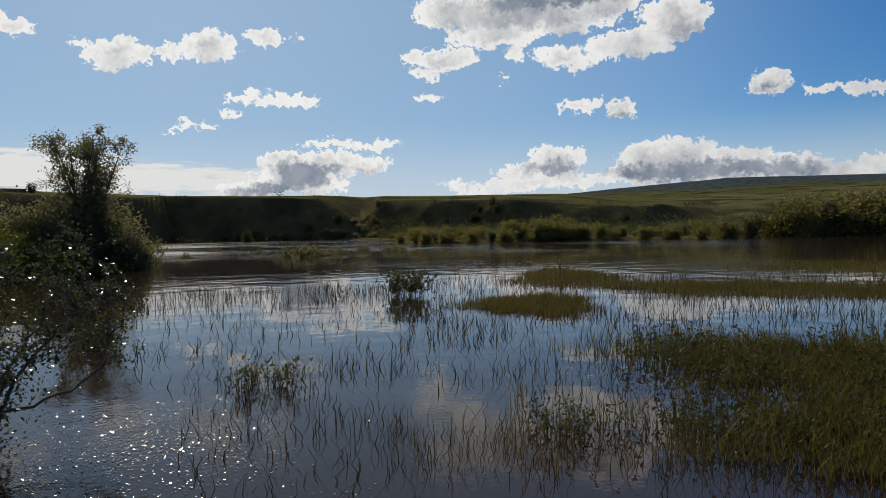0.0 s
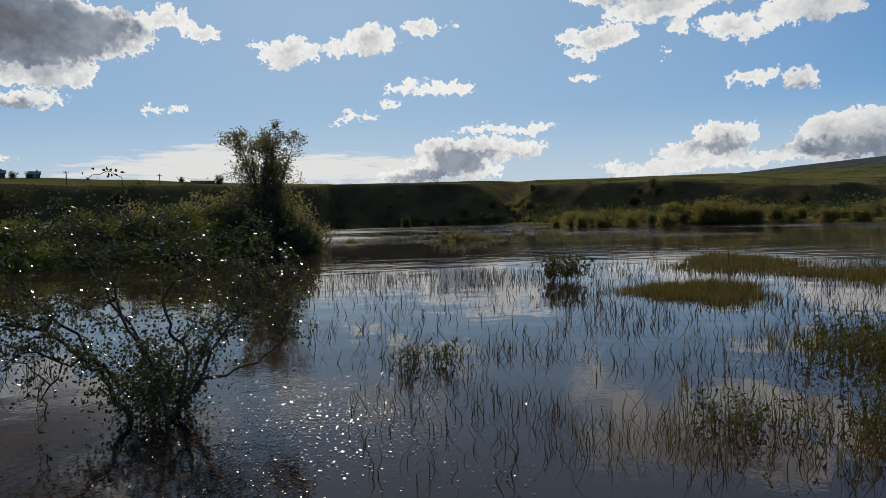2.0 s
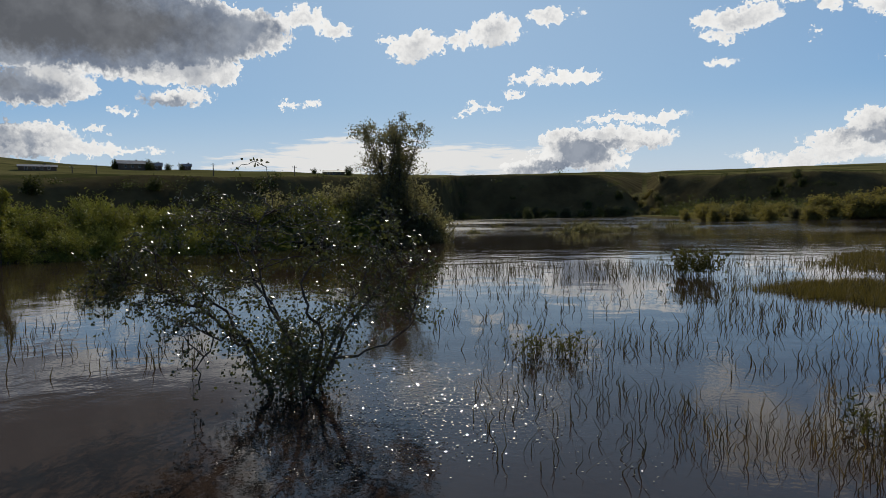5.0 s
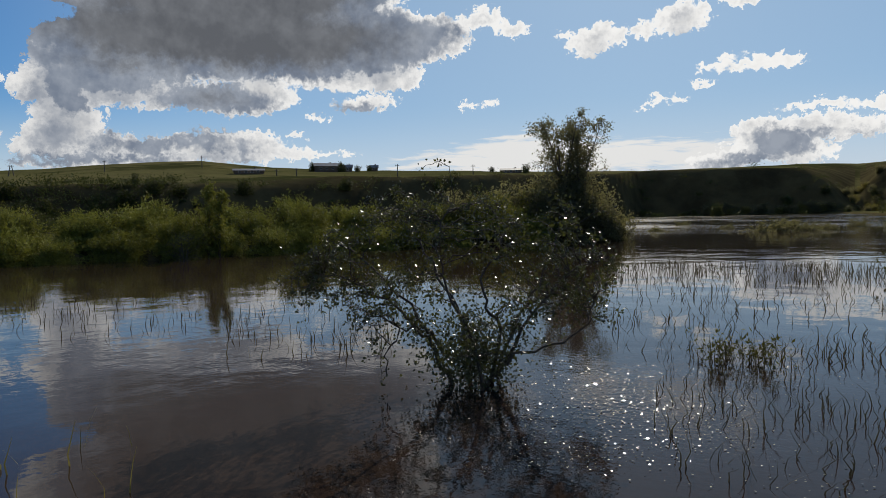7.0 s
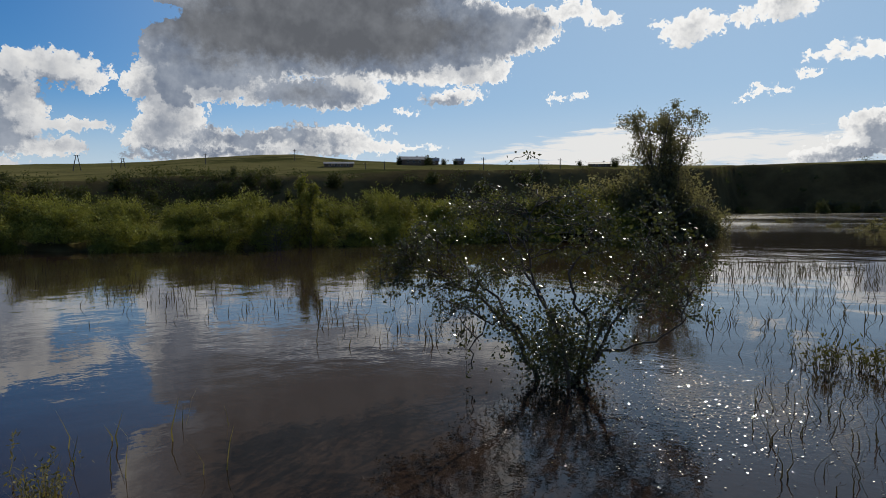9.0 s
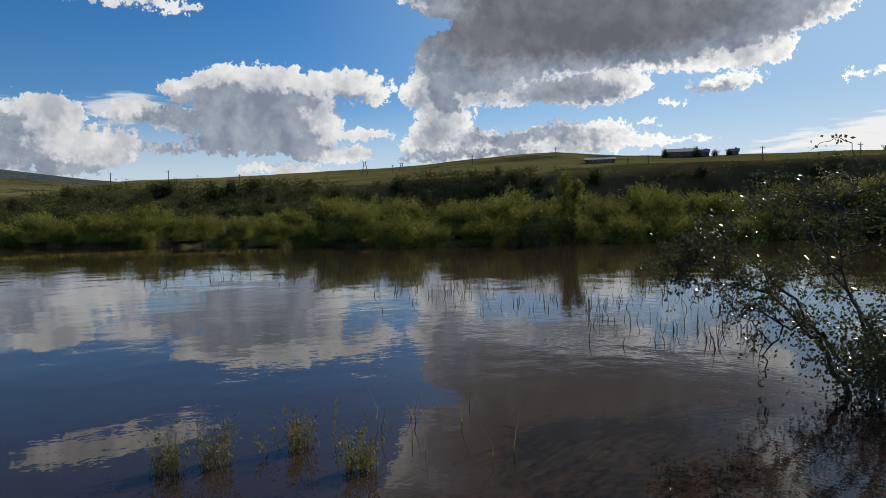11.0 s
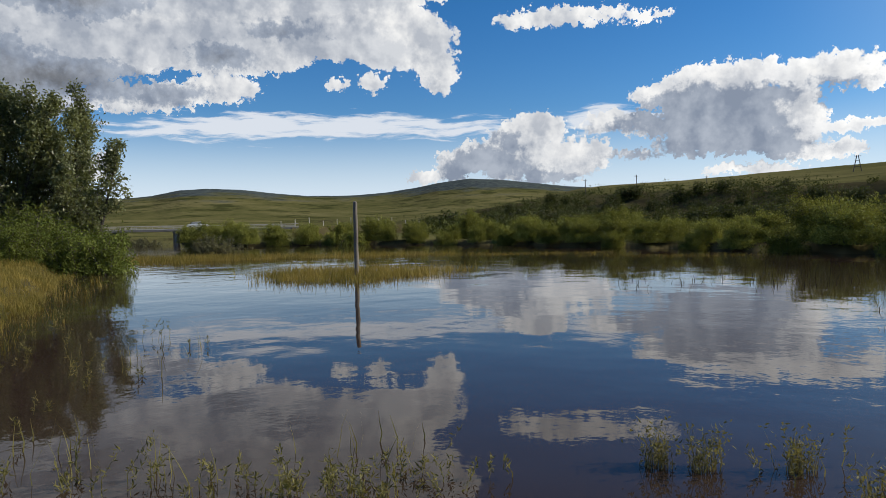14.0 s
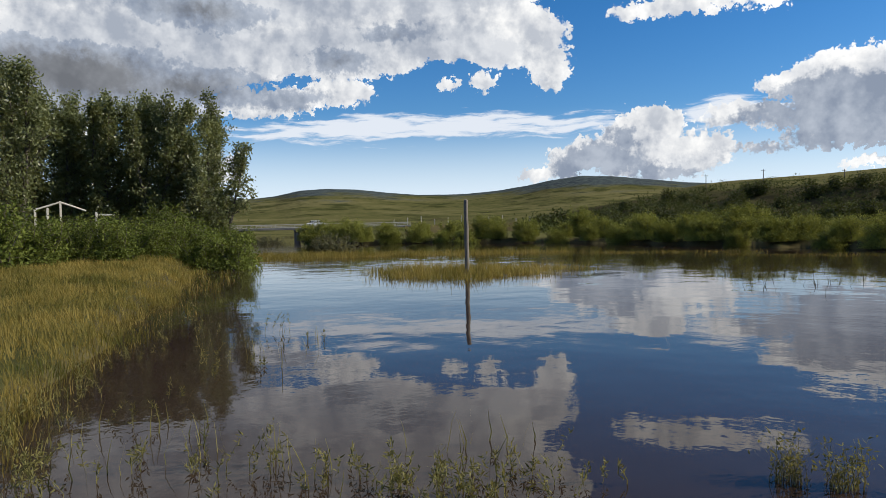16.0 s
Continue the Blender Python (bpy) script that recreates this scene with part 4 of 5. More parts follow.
def knotted_limb(rng, knots, radius, tip, gnarl=0.02, per=4):
    """A limb that runs smoothly through a few knots."""
    k = np.array(knots, float)
    k = np.concatenate([[2 * k[0] - k[1]], k, [2 * k[-1] - k[-2]]])
    line, n = [], (len(k) - 3) * per
    for i in range(n + 1):
        j, u = min(i // per, len(k) - 4), i / per - min(i // per, len(k) - 4)
        p0, p1, p2, p3 = k[j:j + 4]
        p = 0.5 * (2 * p1 + (p2 - p0) * u + (2 * p0 - 5 * p1 + 4 * p2 - p3) * u * u + (3 * p1 - p0 - 3 * p2 + p3) * u ** 3)
        line.append((p + rng.normal(size=3) * gnarl * (0 < i < n), radius + (tip - radius) * (i / n) ** 0.7))
    return line


def flooded_shrub():
    """The gnarled, wide-spreading shrub standing in the water close to the camera."""
    rng = np.random.default_rng(77)
    base = bearing(35.1, 6.85)
    ob = thing("flooded_shrub", (base.x, base.y, 0), "gnarled sparse shrub with small dark leaves standing in flood water", "shrub")
    axes = np.array([bearing(35.1 - 90), bearing(35.1), (0, 0, 1.0)])
    boughs, lines, anchors = [], [], []
    # the main boughs: sideways, away, up
    for knots, thick in (
            (((0.1, 0, -0.3), (0.2, -0.1, 0.1), (0.3, -0.1, 0.17), (0.43, -0.1, 0.32), (0.74, 0, 0.37), (1.1, 0.1, 0.5), (1.3, 0.2, 0.85)), 0.034),
            (((-0.05, 0, -0.3), (-0.3, 0, 0.2), (-0.43, 0.05, 0.45), (-0.65, 0.1, 0.69), (-0.94, 0.15, 0.9), (-1.3, 0.2, 1.08), (-1.75, 0.1, 1.15)), 0.034),
            (((-0.38, 0.05, 0.5), (-0.52, -0.1, 0.62), (-0.68, -0.15, 0.58), (-0.82, -0.2, 0.4), (-0.84, -0.2, 0.14)), 0.018),
            (((0.15, 0.1, -0.3), (0.3, 0.1, 0.48), (0.2, 0.15, 0.75), (0.12, 0.2, 1.1), (0.34, 0.3, 1.34), (0.3, 0.3, 1.7)), 0.026),
            (((0, 0.2, -0.3), (-0.1, 0.3, 0.6), (-0.35, 0.4, 1.1), (-0.6, 0.4, 1.55), (-0.95, 0.45, 1.85)), 0.024),
            (((0.1, -0.2, -0.3), (0.05, -0.3, 0.5), (-0.2, -0.35, 1.0), (-0.3, -0.35, 1.5), (-0.15, -0.2, 1.85)), 0.022),
            (((0.2, 0.2, -0.2), (0.5, 0.4, 0.6), (0.8, 0.5, 1.1), (1.05, 0.5, 1.7)), 0.022),
            (((-0.3, 0.2, 0.3), (-0.8, 0.5, 0.9), (-1.3, 0.5, 1.35), (-1.55, 0.4, 1.5)), 0.020),
            (((0.25, 0, 0.1), (0.6, -0.3, 0.75), (1.0, -0.3, 1.15), (1.35, -0.2, 1.3)), 0.020)):
        boughs.append(knotted_limb(rng, np.array(knots) @ axes, thick, 0.006, 0.018))
    nodes = np.array([p for b in boughs for p, _ in b[3:]])
    for i in range(215):
        s = rng.uniform(-1.75, 1.38)
        top = float(table(s, (-1.75, 1.22), (-1.45, 1.6), (-1.0, 1.92), (-0.5, 1.98), (0.0, 1.95), (0.4, 1.78), (0.8, 1.95), (1.15, 1.75), (1.4, 1.2)))
        low = float(table(s, (-1.75, 1.0), (-1.2, 0.66), (-0.8, 0.42), (-0.2, 0.25), (0.4, 0.25), (0.8, 0.5), (1.4, 0.72)))
        deep = 0.85 * math.sqrt(max(0.05, 1 - (s / 1.9) ** 2))
        end = np.array([s, rng.uniform(-deep, deep), low + (top - low) * rng.uniform(0, 1) ** 0.85]) @ axes
        near = nodes[np.argmin(np.linalg.norm(nodes - end, axis=1) + 0.6 * np.maximum(nodes[:, 2] - end[2], 0))]
        br = bent_limb(rng, near, end, 0.08, 0.008, 0.0025, 7, 0.025)
        lines.append(br)
        bp = np.array([p for p, _ in br])
        anchors.append(bp[rng.integers(4, 8, 7)] + rng.normal(size=(7, 3)) * 0.03)
        for j in range(4):
            tw = limb(rng, bp[rng.integers(3, 8)], rng.normal(size=3) + [0, 0, -0.15], rng.uniform(0.14, 0.34), 0.003, 0.22, -0.05, 6)
            lines.append(tw)
            q2 = np.array([p for p, _ in tw])
            anchors.append(q2[rng.integers(1, 7, 10)] + rng.normal(size=(10, 3)) * 0.022)
    # two arching shoots over the crown and hanging ones under its side
    for knots, n in ((((-0.15, 0.3, 1.85), (-0.18, 0.3, 2.2), (-0.33, 0.3, 2.31), (-0.54, 0.3, 2.2)), 26), (((-0.5, 0.3, 1.8), (-0.72, 0.2, 2.0), (-0.95, 0.2, 1.9)), 22),
                     (((-1.3, 0.2, 1.1), (-1.6, 0.1, 1.2), (-1.95, 0.0, 1.05)), 26), (((-0.84, -0.2, 0.5), (-0.9, -0.2, 0.3), (-0.88, -0.2, 0.06)), 30), (((1.1, 0.1, 1.6), (1.35, 0.1, 1.75), (1.55, 0.1, 1.6)), 22)):
        shoot = knotted_limb(rng, np.array(knots) @ axes, 0.006, 0.002, 0.008)
        lines.append(shoot)
        bp = np.array([p for p, _ in shoot])
        anchors.append(bp[rng.integers(2, len(bp), n)] + rng.normal(size=(n, 3)) * 0.03)
    # the thick dark tuft round the foot
    tuft = rng.normal(size=(2900, 3)) * [0.20, 0.22, 0.16] + [0, 0, 0.22]
    anchors.append(tuft[tuft[:, 2] > 0.0] + bearing(35.1 - 90, 0.02))
    low = rng.normal(size=(1300, 3)) * [0.42, 0.25, 0.17] + [-0.05, 0, 0.52]
    anchors.append(low[low[:, 2] > 0.1] @ axes)
    for b in boughs:
        piece("bough", mesh_of("bough", *tubes([b], 8), BARK, True), ob)
    tagged(piece("twig_growth", mesh_of("twig_growth", *tubes(lines, 4), BARK, True), ob), kind="stuff")
    piece("foliage", mesh_of("foliage", *leaves(rng, np.concatenate(anchors), 0.038, 0.026), LEAF_NEAR), ob, "small dark glossy leaves")


flooded_shrub()

# ---- reeds and grass ----
def scatter(rng, n, az0, az1, r0, r1, clump=0.0, seed=0.0):
    """Points in a sector, thinned into clumps by a wavy pattern."""
    az, r = rng.uniform(az0, az1, n), np.sqrt(rng.uniform(r0 ** 2, r1 ** 2, n))
    x, y = -np.sin(np.radians(az)) * r, np.cos(np.radians(az)) * r
    if clump:
        w = np.sin(x * 1.7 + seed + 1.3 * np.sin(y * 0.9)) + np.sin(y * 2.1 + seed * 2 + 1.1 * np.sin(x * 1.3)) + 0.8 * np.sin(x * 4.3 - y * 3.7 + seed)
        keep = rng.uniform(-1.5, 2.5, n) < w * clump + (1 - clump)
        x, y = x[keep], y[keep]
    return np.stack([x, y, np.full(len(x), -0.04)], 1)


def in_ellipse(rng, n, az, r, half_side, half_deep):
    a, q = rng.uniform(0, 2 * np.pi, n), np.sqrt(rng.uniform(0, 1, n))
    q = q * (1 + 0.2 * np.sin(a * 3 + az) + 0.13 * np.sin(a * 7 + r) + 0.1 * np.sin(a * 16 + az)) * rng.choice([1.0, 1.0, 1.0, 1.25], n)
    s, d = q * np.cos(a) * half_side, q * np.sin(a) * half_deep
    side, away, c = bearing(az - 90), bearing(az), bearing(az, r)
    return np.stack([c.x + side.x * s + away.x * d, c.y + side.y * s + away.y * d, np.full(n, -0.04)], 1)


def stuff(name, bits, mat, label, category):
    return tagged(piece(name, mesh_of(name, *joined(*bits), mat)), label, category, kind="stuff")


def reed_beds():
    rng = np.random.default_rng(3)
    far = np.concatenate([scatter(rng, 2600, 3, 25, 17.5, 24, 0.6, 0.4), scatter(rng, 3800, -36, 3, 17.5, 27, 0.8, 0.4)])
    mid = np.concatenate([scatter(rng, 3600, -36, 3, 10.5, 17.5, 0.85, 2.1), scatter(rng, 900, 2, 24, 8.5, 17, 0.95, 2.1)])
    near = scatter(rng, 1900, -30, 20, 4.6, 9.5, 1.0, 4.2)
    stuff("reeds", [blades(rng, far, 0.30, 0.019, 0.8, 5, 0.06), blades(rng, mid, 0.29, 0.018, 0.9, 5, 0.05), blades(rng, near, 0.26, 0.012, 0.9, 5, 0.05)], REED, "sparse dark reed stalks standing in the flood water", "reeds")
    left = np.concatenate([scatter(rng, 1000, 40, 74, 11.5, 18, 0.9, 1.0), scatter(rng, 480, 42, 56, 8.5, 13, 0.9, 0.2), scatter(rng, 500, 70, 92, 17, 26, 0.8, 3.0)])
    stuff("reeds", [blades(rng, left, 0.25, 0.016, 0.7)], REED, "thin reed stalks in open water before the willows", "reeds")
    red = np.concatenate([scatter(rng, 620, -22, -6, 5.3, 7.6, 0.8, 0.3), scatter(rng, 260, -12, 4, 5.0, 6.4, 0.9, 1.3)])
    stuff("reddish_reeds", [blades(rng, red, 0.28, 0.010, 0.6, 5, 0.06)], REED_RED, "reddish dry reed stalks in shallow water", "reeds")


def islands():
    rng = np.random.default_rng(4)
    def mat_of(az, r, hs, hd, n, h, mat, label, w=0.012):
        stuff("grass_island", [blades(rng, in_ellipse(rng, n, az, r, hs, hd), h * rng.choice([0.6, 0.8, 1.0, 1.5], n), w, 0.7)], mat, label, "grass")
    mat_of(-7.9, 16.5, 1.35, 2.0, 15000, 0.15, GRASS_MAT, "low olive grass island in the flood water")
    mat_of(-10.4, 26.5, 1.9, 4.2, 8000, 0.18, GRASS_MAT, "flat marsh grass patch among reeds", 0.018)
    mat_of(-25.5, 21.6, 5.0, 2.4, 20000, 0.17, GRASS_MAT, "long band of marsh grass in the flood", 0.016)
    mat_of(-36, 33, 7.0, 3.0, 8000, 0.2, GRASS_MAT, "far band of marsh grass in the flood", 0.02)
    mat_of(-33.0, 10.0, 2.7, 2.2, 11000, 0.22, GRASS_MAT, "thick olive grass and weeds in shallow water")
    mat_of(-35, 6.6, 1.3, 1.2, 5000, 0.24, GRASS_MAT, "thick dark marsh grass by the bank")
    mat_of(113.8, 25, 3.3, 3.2, 8000, 0.30, GRASS_GOLD, "golden grass island round the old post", 0.018)
    mat_of(117, 42, 8.5, 2.4, 5500, 0.28, GRASS_GOLD, "strip of golden flooded grass", 0.026)
    mat_of(127, 44, 4.6, 5.0, 5000, 0.3, GRASS_GOLD, "golden flooded grass below the bank", 0.026)
    mat_of(99, 40, 6.5, 1.6, 1300, 0.13, GRASS_GOLD, "thin golden grass in open water", 0.024)
    mat_of(88, 36, 5.0, 1.2, 700, 0.11, GRASS_GOLD, "thin golden grass near the willows", 0.022)


def leafy_clumps():
    rng = np.random.default_rng(6)
    for name, az, r, hs, hd, h, n, leaf, mat, label in (
            ("water_weed", 2.7, 19.4, 0.55, 0.4, 0.72, 900, 0.13, LEAF_WEED, "leafy green plant clump standing in the water"),
            ("water_weed", 13.6, 8.3, 0.48, 0.30, 0.34, 480, 0.06, LEAF_WEED, "small leafy tuft among reeds"),
            ("water_weed", -34.0, 6.4, 1.3, 1.0, 0.34, 2200, 0.06, LEAF_WEED, "leafy weeds crowding the shallow water"),
            ("water_weed", -11.5, 6.2, 0.4, 0.35, 0.30, 420, 0.05, LEAF_WEED, "leafy tuft among reddish reeds"),
            ("water_weed", -20.0, 6.4, 0.22, 0.25, 0.26, 260, 0.05, LEAF_WEED, "dark leafy tuft beside the reeds"),
            ("water_weed", -21.0, 9.6, 0.8, 0.5, 0.42, 700, 0.06, LEAF_WEED, "leafy weeds at the edge of the marsh grass"),
            ("water_weed", -31.0, 9.2, 2.3, 1.9, 0.40, 5200, 0.07, LEAF_WEED, "leafy weeds growing through marsh grass")):
        foot = in_ellipse(rng, max(10, n // 9), az, r, hs, hd)
        stems = blades(rng, foot, h, 0.012, 0.95)
        top = stems[0].reshape(-1, 8, 3)
        pick = rng.integers(0, len(top), n)
        s = rng.integers(2, 8, n)
        at = top[pick, s] + rng.normal(size=(n, 3)) * 0.02
        ob = thing(name, (0, 0, 0), label, "plant", "leafy clumps in the flood")
        c = bearing(az, r)
        ob.matrix_basis = pose(c.x, c.y, 0)
        shift = np.array([c.x, c.y, 0])
        tagged(piece("stalk_growth", mesh_of("stalk_growth", stems[0] - shift, stems[1], REED), ob), kind="stuff")
        piece("foliage", mesh_of("foliage", *leaves(rng, at - shift, leaf, leaf * 0.35, -0.4), mat), ob)


def bank_grass():
    rng = np.random.default_rng(9)
    az = rng.uniform(129, 165, 90000)
    r = 4.5 + 33 * rng.uniform(0, 1, 90000) ** 0.75
    x, y = -np.sin(np.radians(az)) * r, np.cos(np.radians(az)) * r
    z = land(x, y)
    keep = z > rng.uniform(-0.42, 0.02, len(z))
    base = np.stack([x, y, np.maximum(z - 0.03, -0.07)], 1)[keep]
    tuft = np.clip(0.95 + 0.45 * waves(x, y, 0.55, 1.2) + 0.25 * waves(x, y, 0.2, 3.1), 0.4, 1.7)[keep]
    rr = r[keep]
    stuff("bank_grass", [blades(rng, base, (0.22 + 0.002 * rr) * tuft, 1.0 * (0.007 + 0.00055 * rr), 0.8)], GRASS_GOLD, "thick golden and green grass on the bank", "grass")
    # tufts that stand out in the water along the edge of the bank
    tr = rng.uniform(5.5, 27, 190)
    ta = 133.6 + 113.0 / tr - np.abs(rng.normal(0, 2.2, 190)) + 0.6
    foot = np.repeat(np.stack([-np.sin(np.radians(ta)) * tr, np.cos(np.radians(ta)) * tr, np.full(190, -0.05)], 1), 13, axis=0)
    foot = foot + rng.normal(size=foot.shape) * [0.10, 0.10, 0.0]
    tall = np.repeat(rng.uniform(0.20, 0.42, 190), 13)
    stuff("edge_tufts", [blades(rng, foot, tall, np.repeat(0.008 + 0.0005 * tr, 13), 0.5)], GRASS_GOLD, "loose golden grass tufts standing in the water's edge", "grass")
    near = np.concatenate([scatter(rng, 90, 104, 132, 4.2, 5.4, 0.9, 0.2), scatter(rng, 60, 134, 147, 4.6, 6.6, 0.9, 2.0), scatter(rng, 40, 62, 90, 4.6, 6.0, 0.9, 1.9), scatter(rng, 70, 126, 137, 8, 12, 0.9, 0.5)])
    stuff("flooded_weeds", [blades(rng, near, 0.34, 0.012, 0.35)], WEED_STRAW, "pale weed stalks rising from shallow water", "weeds")
    for az, r in ((91.2, 4.85), (87.8, 4.85), (80.9, 5.0), (75.8, 4.45)):
        foot = in_ellipse(rng, 60, az, r, 0.10, 0.09)
        stems = blades(rng, foot, 0.30, 0.007, 0.6)
        top = stems[0].reshape(-1, 8, 3)
        at = top[rng.integers(0, 60, 300), rng.integers(2, 8, 300)] + rng.normal(size=(300, 3)) * 0.015
        c = bearing(az, r)
        ob = thing("seeding_weed", (c.x, c.y, 0), "bushy straw-coloured seeding weed in the water", "plant", "seeding weeds")
        sh = np.array([c.x, c.y, 0])
        tagged(piece("stalk_growth", mesh_of("stalk_growth", stems[0] - sh, stems[1], GRASS_PALE), ob), kind="stuff")
        tagged(piece("seed_plume", mesh_of("seed_plume", *leaves(rng, at - sh, 0.036, 0.012, -0.3), WEED_STRAW), ob), kind="stuff")


def weed_plant(rng, az, r, height, stems_n, leaf):
    """A branching weed that rises from the water: a few stems set with narrow leaves."""
    c = bearing(az, r)
    ob = thing("flooded_weed", (c.x, c.y, -0.05), "straggly yellow-green weed rising out of shallow water", "plant", "weeds in the shallows")
    foot = rng.normal(size=(stems_n, 3)) * [0.12, 0.12, 0]
    v, f = blades(rng, foot, height, 0.009, 0.5)
    top = v.reshape(-1, 8, 3)
    n = stems_n * 20
    k, s = rng.integers(0, stems_n, n), rng.uniform(1.0, 3.0, n)
    lo, hi = top[k, 2 * s.astype(int)], top[k, np.minimum(2 * s.astype(int) + 2, 7)]
    at = lo + (hi - lo) * (s - s.astype(int))[:, None] + rng.normal(size=(n, 3)) * 0.008
    for i in range(stems_n):
        piece("stem", mesh_of("stem", v.reshape(-1, 8, 3)[i], f.reshape(-1, 3, 4)[0], WEED_STRAW), ob)
    tagged(piece("foliage", mesh_of("foliage", *leaves(rng, at, leaf, leaf * 0.21, -0.9), WEED_STRAW), ob), kind="stuff")


def shallow_weeds():
    rng = np.random.default_rng(14)
    for az, r, h, n in ((131.4, 5.2, 0.36, 7), (136.0, 5.6, 0.32, 4), (141.5, 5.5, 0.34, 4), (124.5, 4.6, 0.34, 7), (122.0, 4.75, 0.38, 8), (119.8, 4.6, 0.36, 7), (117.0, 4.5, 0.46, 9), (114.0, 4.5, 0.34, 7), (111.2, 4.4, 0.36, 6),
                        (108.6, 4.95, 0.30, 5), (105.0, 4.4, 0.32, 5), (127.5, 4.7, 0.34, 7), (126.0, 5.0, 0.30, 5), (147.0, 6.0, 0.36, 8), (148.5, 5.3, 0.42, 9), (140.0, 6.8, 0.30, 6), (134.0, 8.4, 0.32, 7), (135.2, 9.2, 0.34, 8),
                        (132.5, 8.8, 0.28, 4), (121.0, 4.3, 0.34, 6), (115.5, 4.25, 0.36, 6), (138.6, 7.6, 0.30, 6), (143.5, 8.2, 0.34, 8), (145.5, 7.4, 0.36, 8), (79.5, 5.0, 0.34, 4), (74.0, 5.2, 0.36, 3), (82.5, 4.8, 0.30, 4), (118.2, 4.8, 0.32, 5), (113.0, 4.9, 0.3, 5),
                        (138.0, 11.0, 0.42, 8), (136.7, 13.0, 0.4, 8), (140.6, 9.7, 0.4, 8), (142.8, 9.0, 0.42, 9), (144.9, 8.5, 0.42, 9), (135.9, 15.5, 0.42, 8), (135.0, 18.0, 0.45, 8), (134.3, 21.0, 0.45, 8), (139.2, 10.4, 0.38, 7), (146.2, 7.2, 0.4, 8),
                        (132.3, 5.0, 0.36, 9), (135.9, 5.0, 0.26, 4), (138.0, 5.3, 0.24, 4), (142.0, 5.3, 0.34, 6), (140.6, 6.9, 0.3, 7), (129.8, 11.4, 0.4, 8), (134.5, 11.3, 0.42, 9), (127.4, 10.7, 0.3, 5), (148.3, 5.4, 0.5, 12), (149.5, 5.1, 0.5, 12), (147.0, 5.2, 0.42, 9), (150.2, 5.9, 0.5, 10), (109.5, 4.5, 0.36, 7), (116.2, 4.2, 0.4, 9), (119.0, 4.3, 0.4, 9), (125.5, 4.5, 0.36, 8), (123.0, 4.4, 0.38, 8), (112.4, 4.3, 0.36, 8)):
        weed_plant(rng, az + rng.normal() * 0.5, r + rng.normal() * 0.12, h * rng.uniform(0.5, 1.0), max(2, int(n * rng.uniform(0.35, 0.9))), 0.048)


def floating_leaves():
    """Tiny tilted glossy flakes added between the near reeds to stand in for water glints."""
    rng = np.random.default_rng(19)
    at = np.concatenate([scatter(rng, 3000, 4, 36, 4.4, 11.0, 0.9, 2.6), scatter(rng, 4600, 12, 31, 4.5, 8.0, 0.9, 1.1)])
    at[:, 2] = 0.006
    n = len(at)
    turn, tilt, way = rng.uniform(0, 6.283, n), np.abs(rng.normal(0, 0.17, n)), rng.uniform(0, 6.283, n)
    size = rng.uniform(0.004, 0.0095, n)
    ring = []
    for k in range(6):
        a = turn + k * 1.0472
        x, y = np.cos(a) * size, np.sin(a) * size * 0.7
        ring.append(at + np.stack([x, y, (x * np.cos(way) + y * np.sin(way)) * np.tan(tilt) + size * 0.25], 1))
    v = np.stack(ring, 1).reshape(-1, 3)
    f = np.arange(n * 6, dtype=np.int32).reshape(n, 6)
    tagged(piece("floating_leaves", mesh_of("floating_leaves", v, f, GLINT_FLAKE)), "tiny glossy flakes added for sun glints between the reeds", "leaves", kind="stuff")


floating_leaves()
shallow_weeds()
reed_beds()
islands()
leafy_clumps()
bank_grass()

# ---- built things ----
def old_post():
    c = bearing(113.55, 24.4)
    ob = thing("old_post", (c.x, c.y, -0.7), "tall weathered wooden post standing in a grass island", "post")
    bm = bmesh.new()
    n = 9
    for i in range(n):
        rod(bm, (0.006 * math.sin(i), 0.006 * math.cos(i * 2), 3.3 * i / n), (0.006 * math.sin(i + 1), 0.006 * math.cos(i * 2 + 2), 3.3 * (i + 1) / n), 0.085 - 0.001 * i, 0.084 - 0.001 * i, 14)
    part("shaft", bm, POST_WOOD, ob)
    bm = bmesh.new()
    rod(bm, (0, 0, 3.29), (0.01, 0, 3.34), 0.076, 0.05, 14)
    part("worn_top", bm, POST_WOOD, ob)


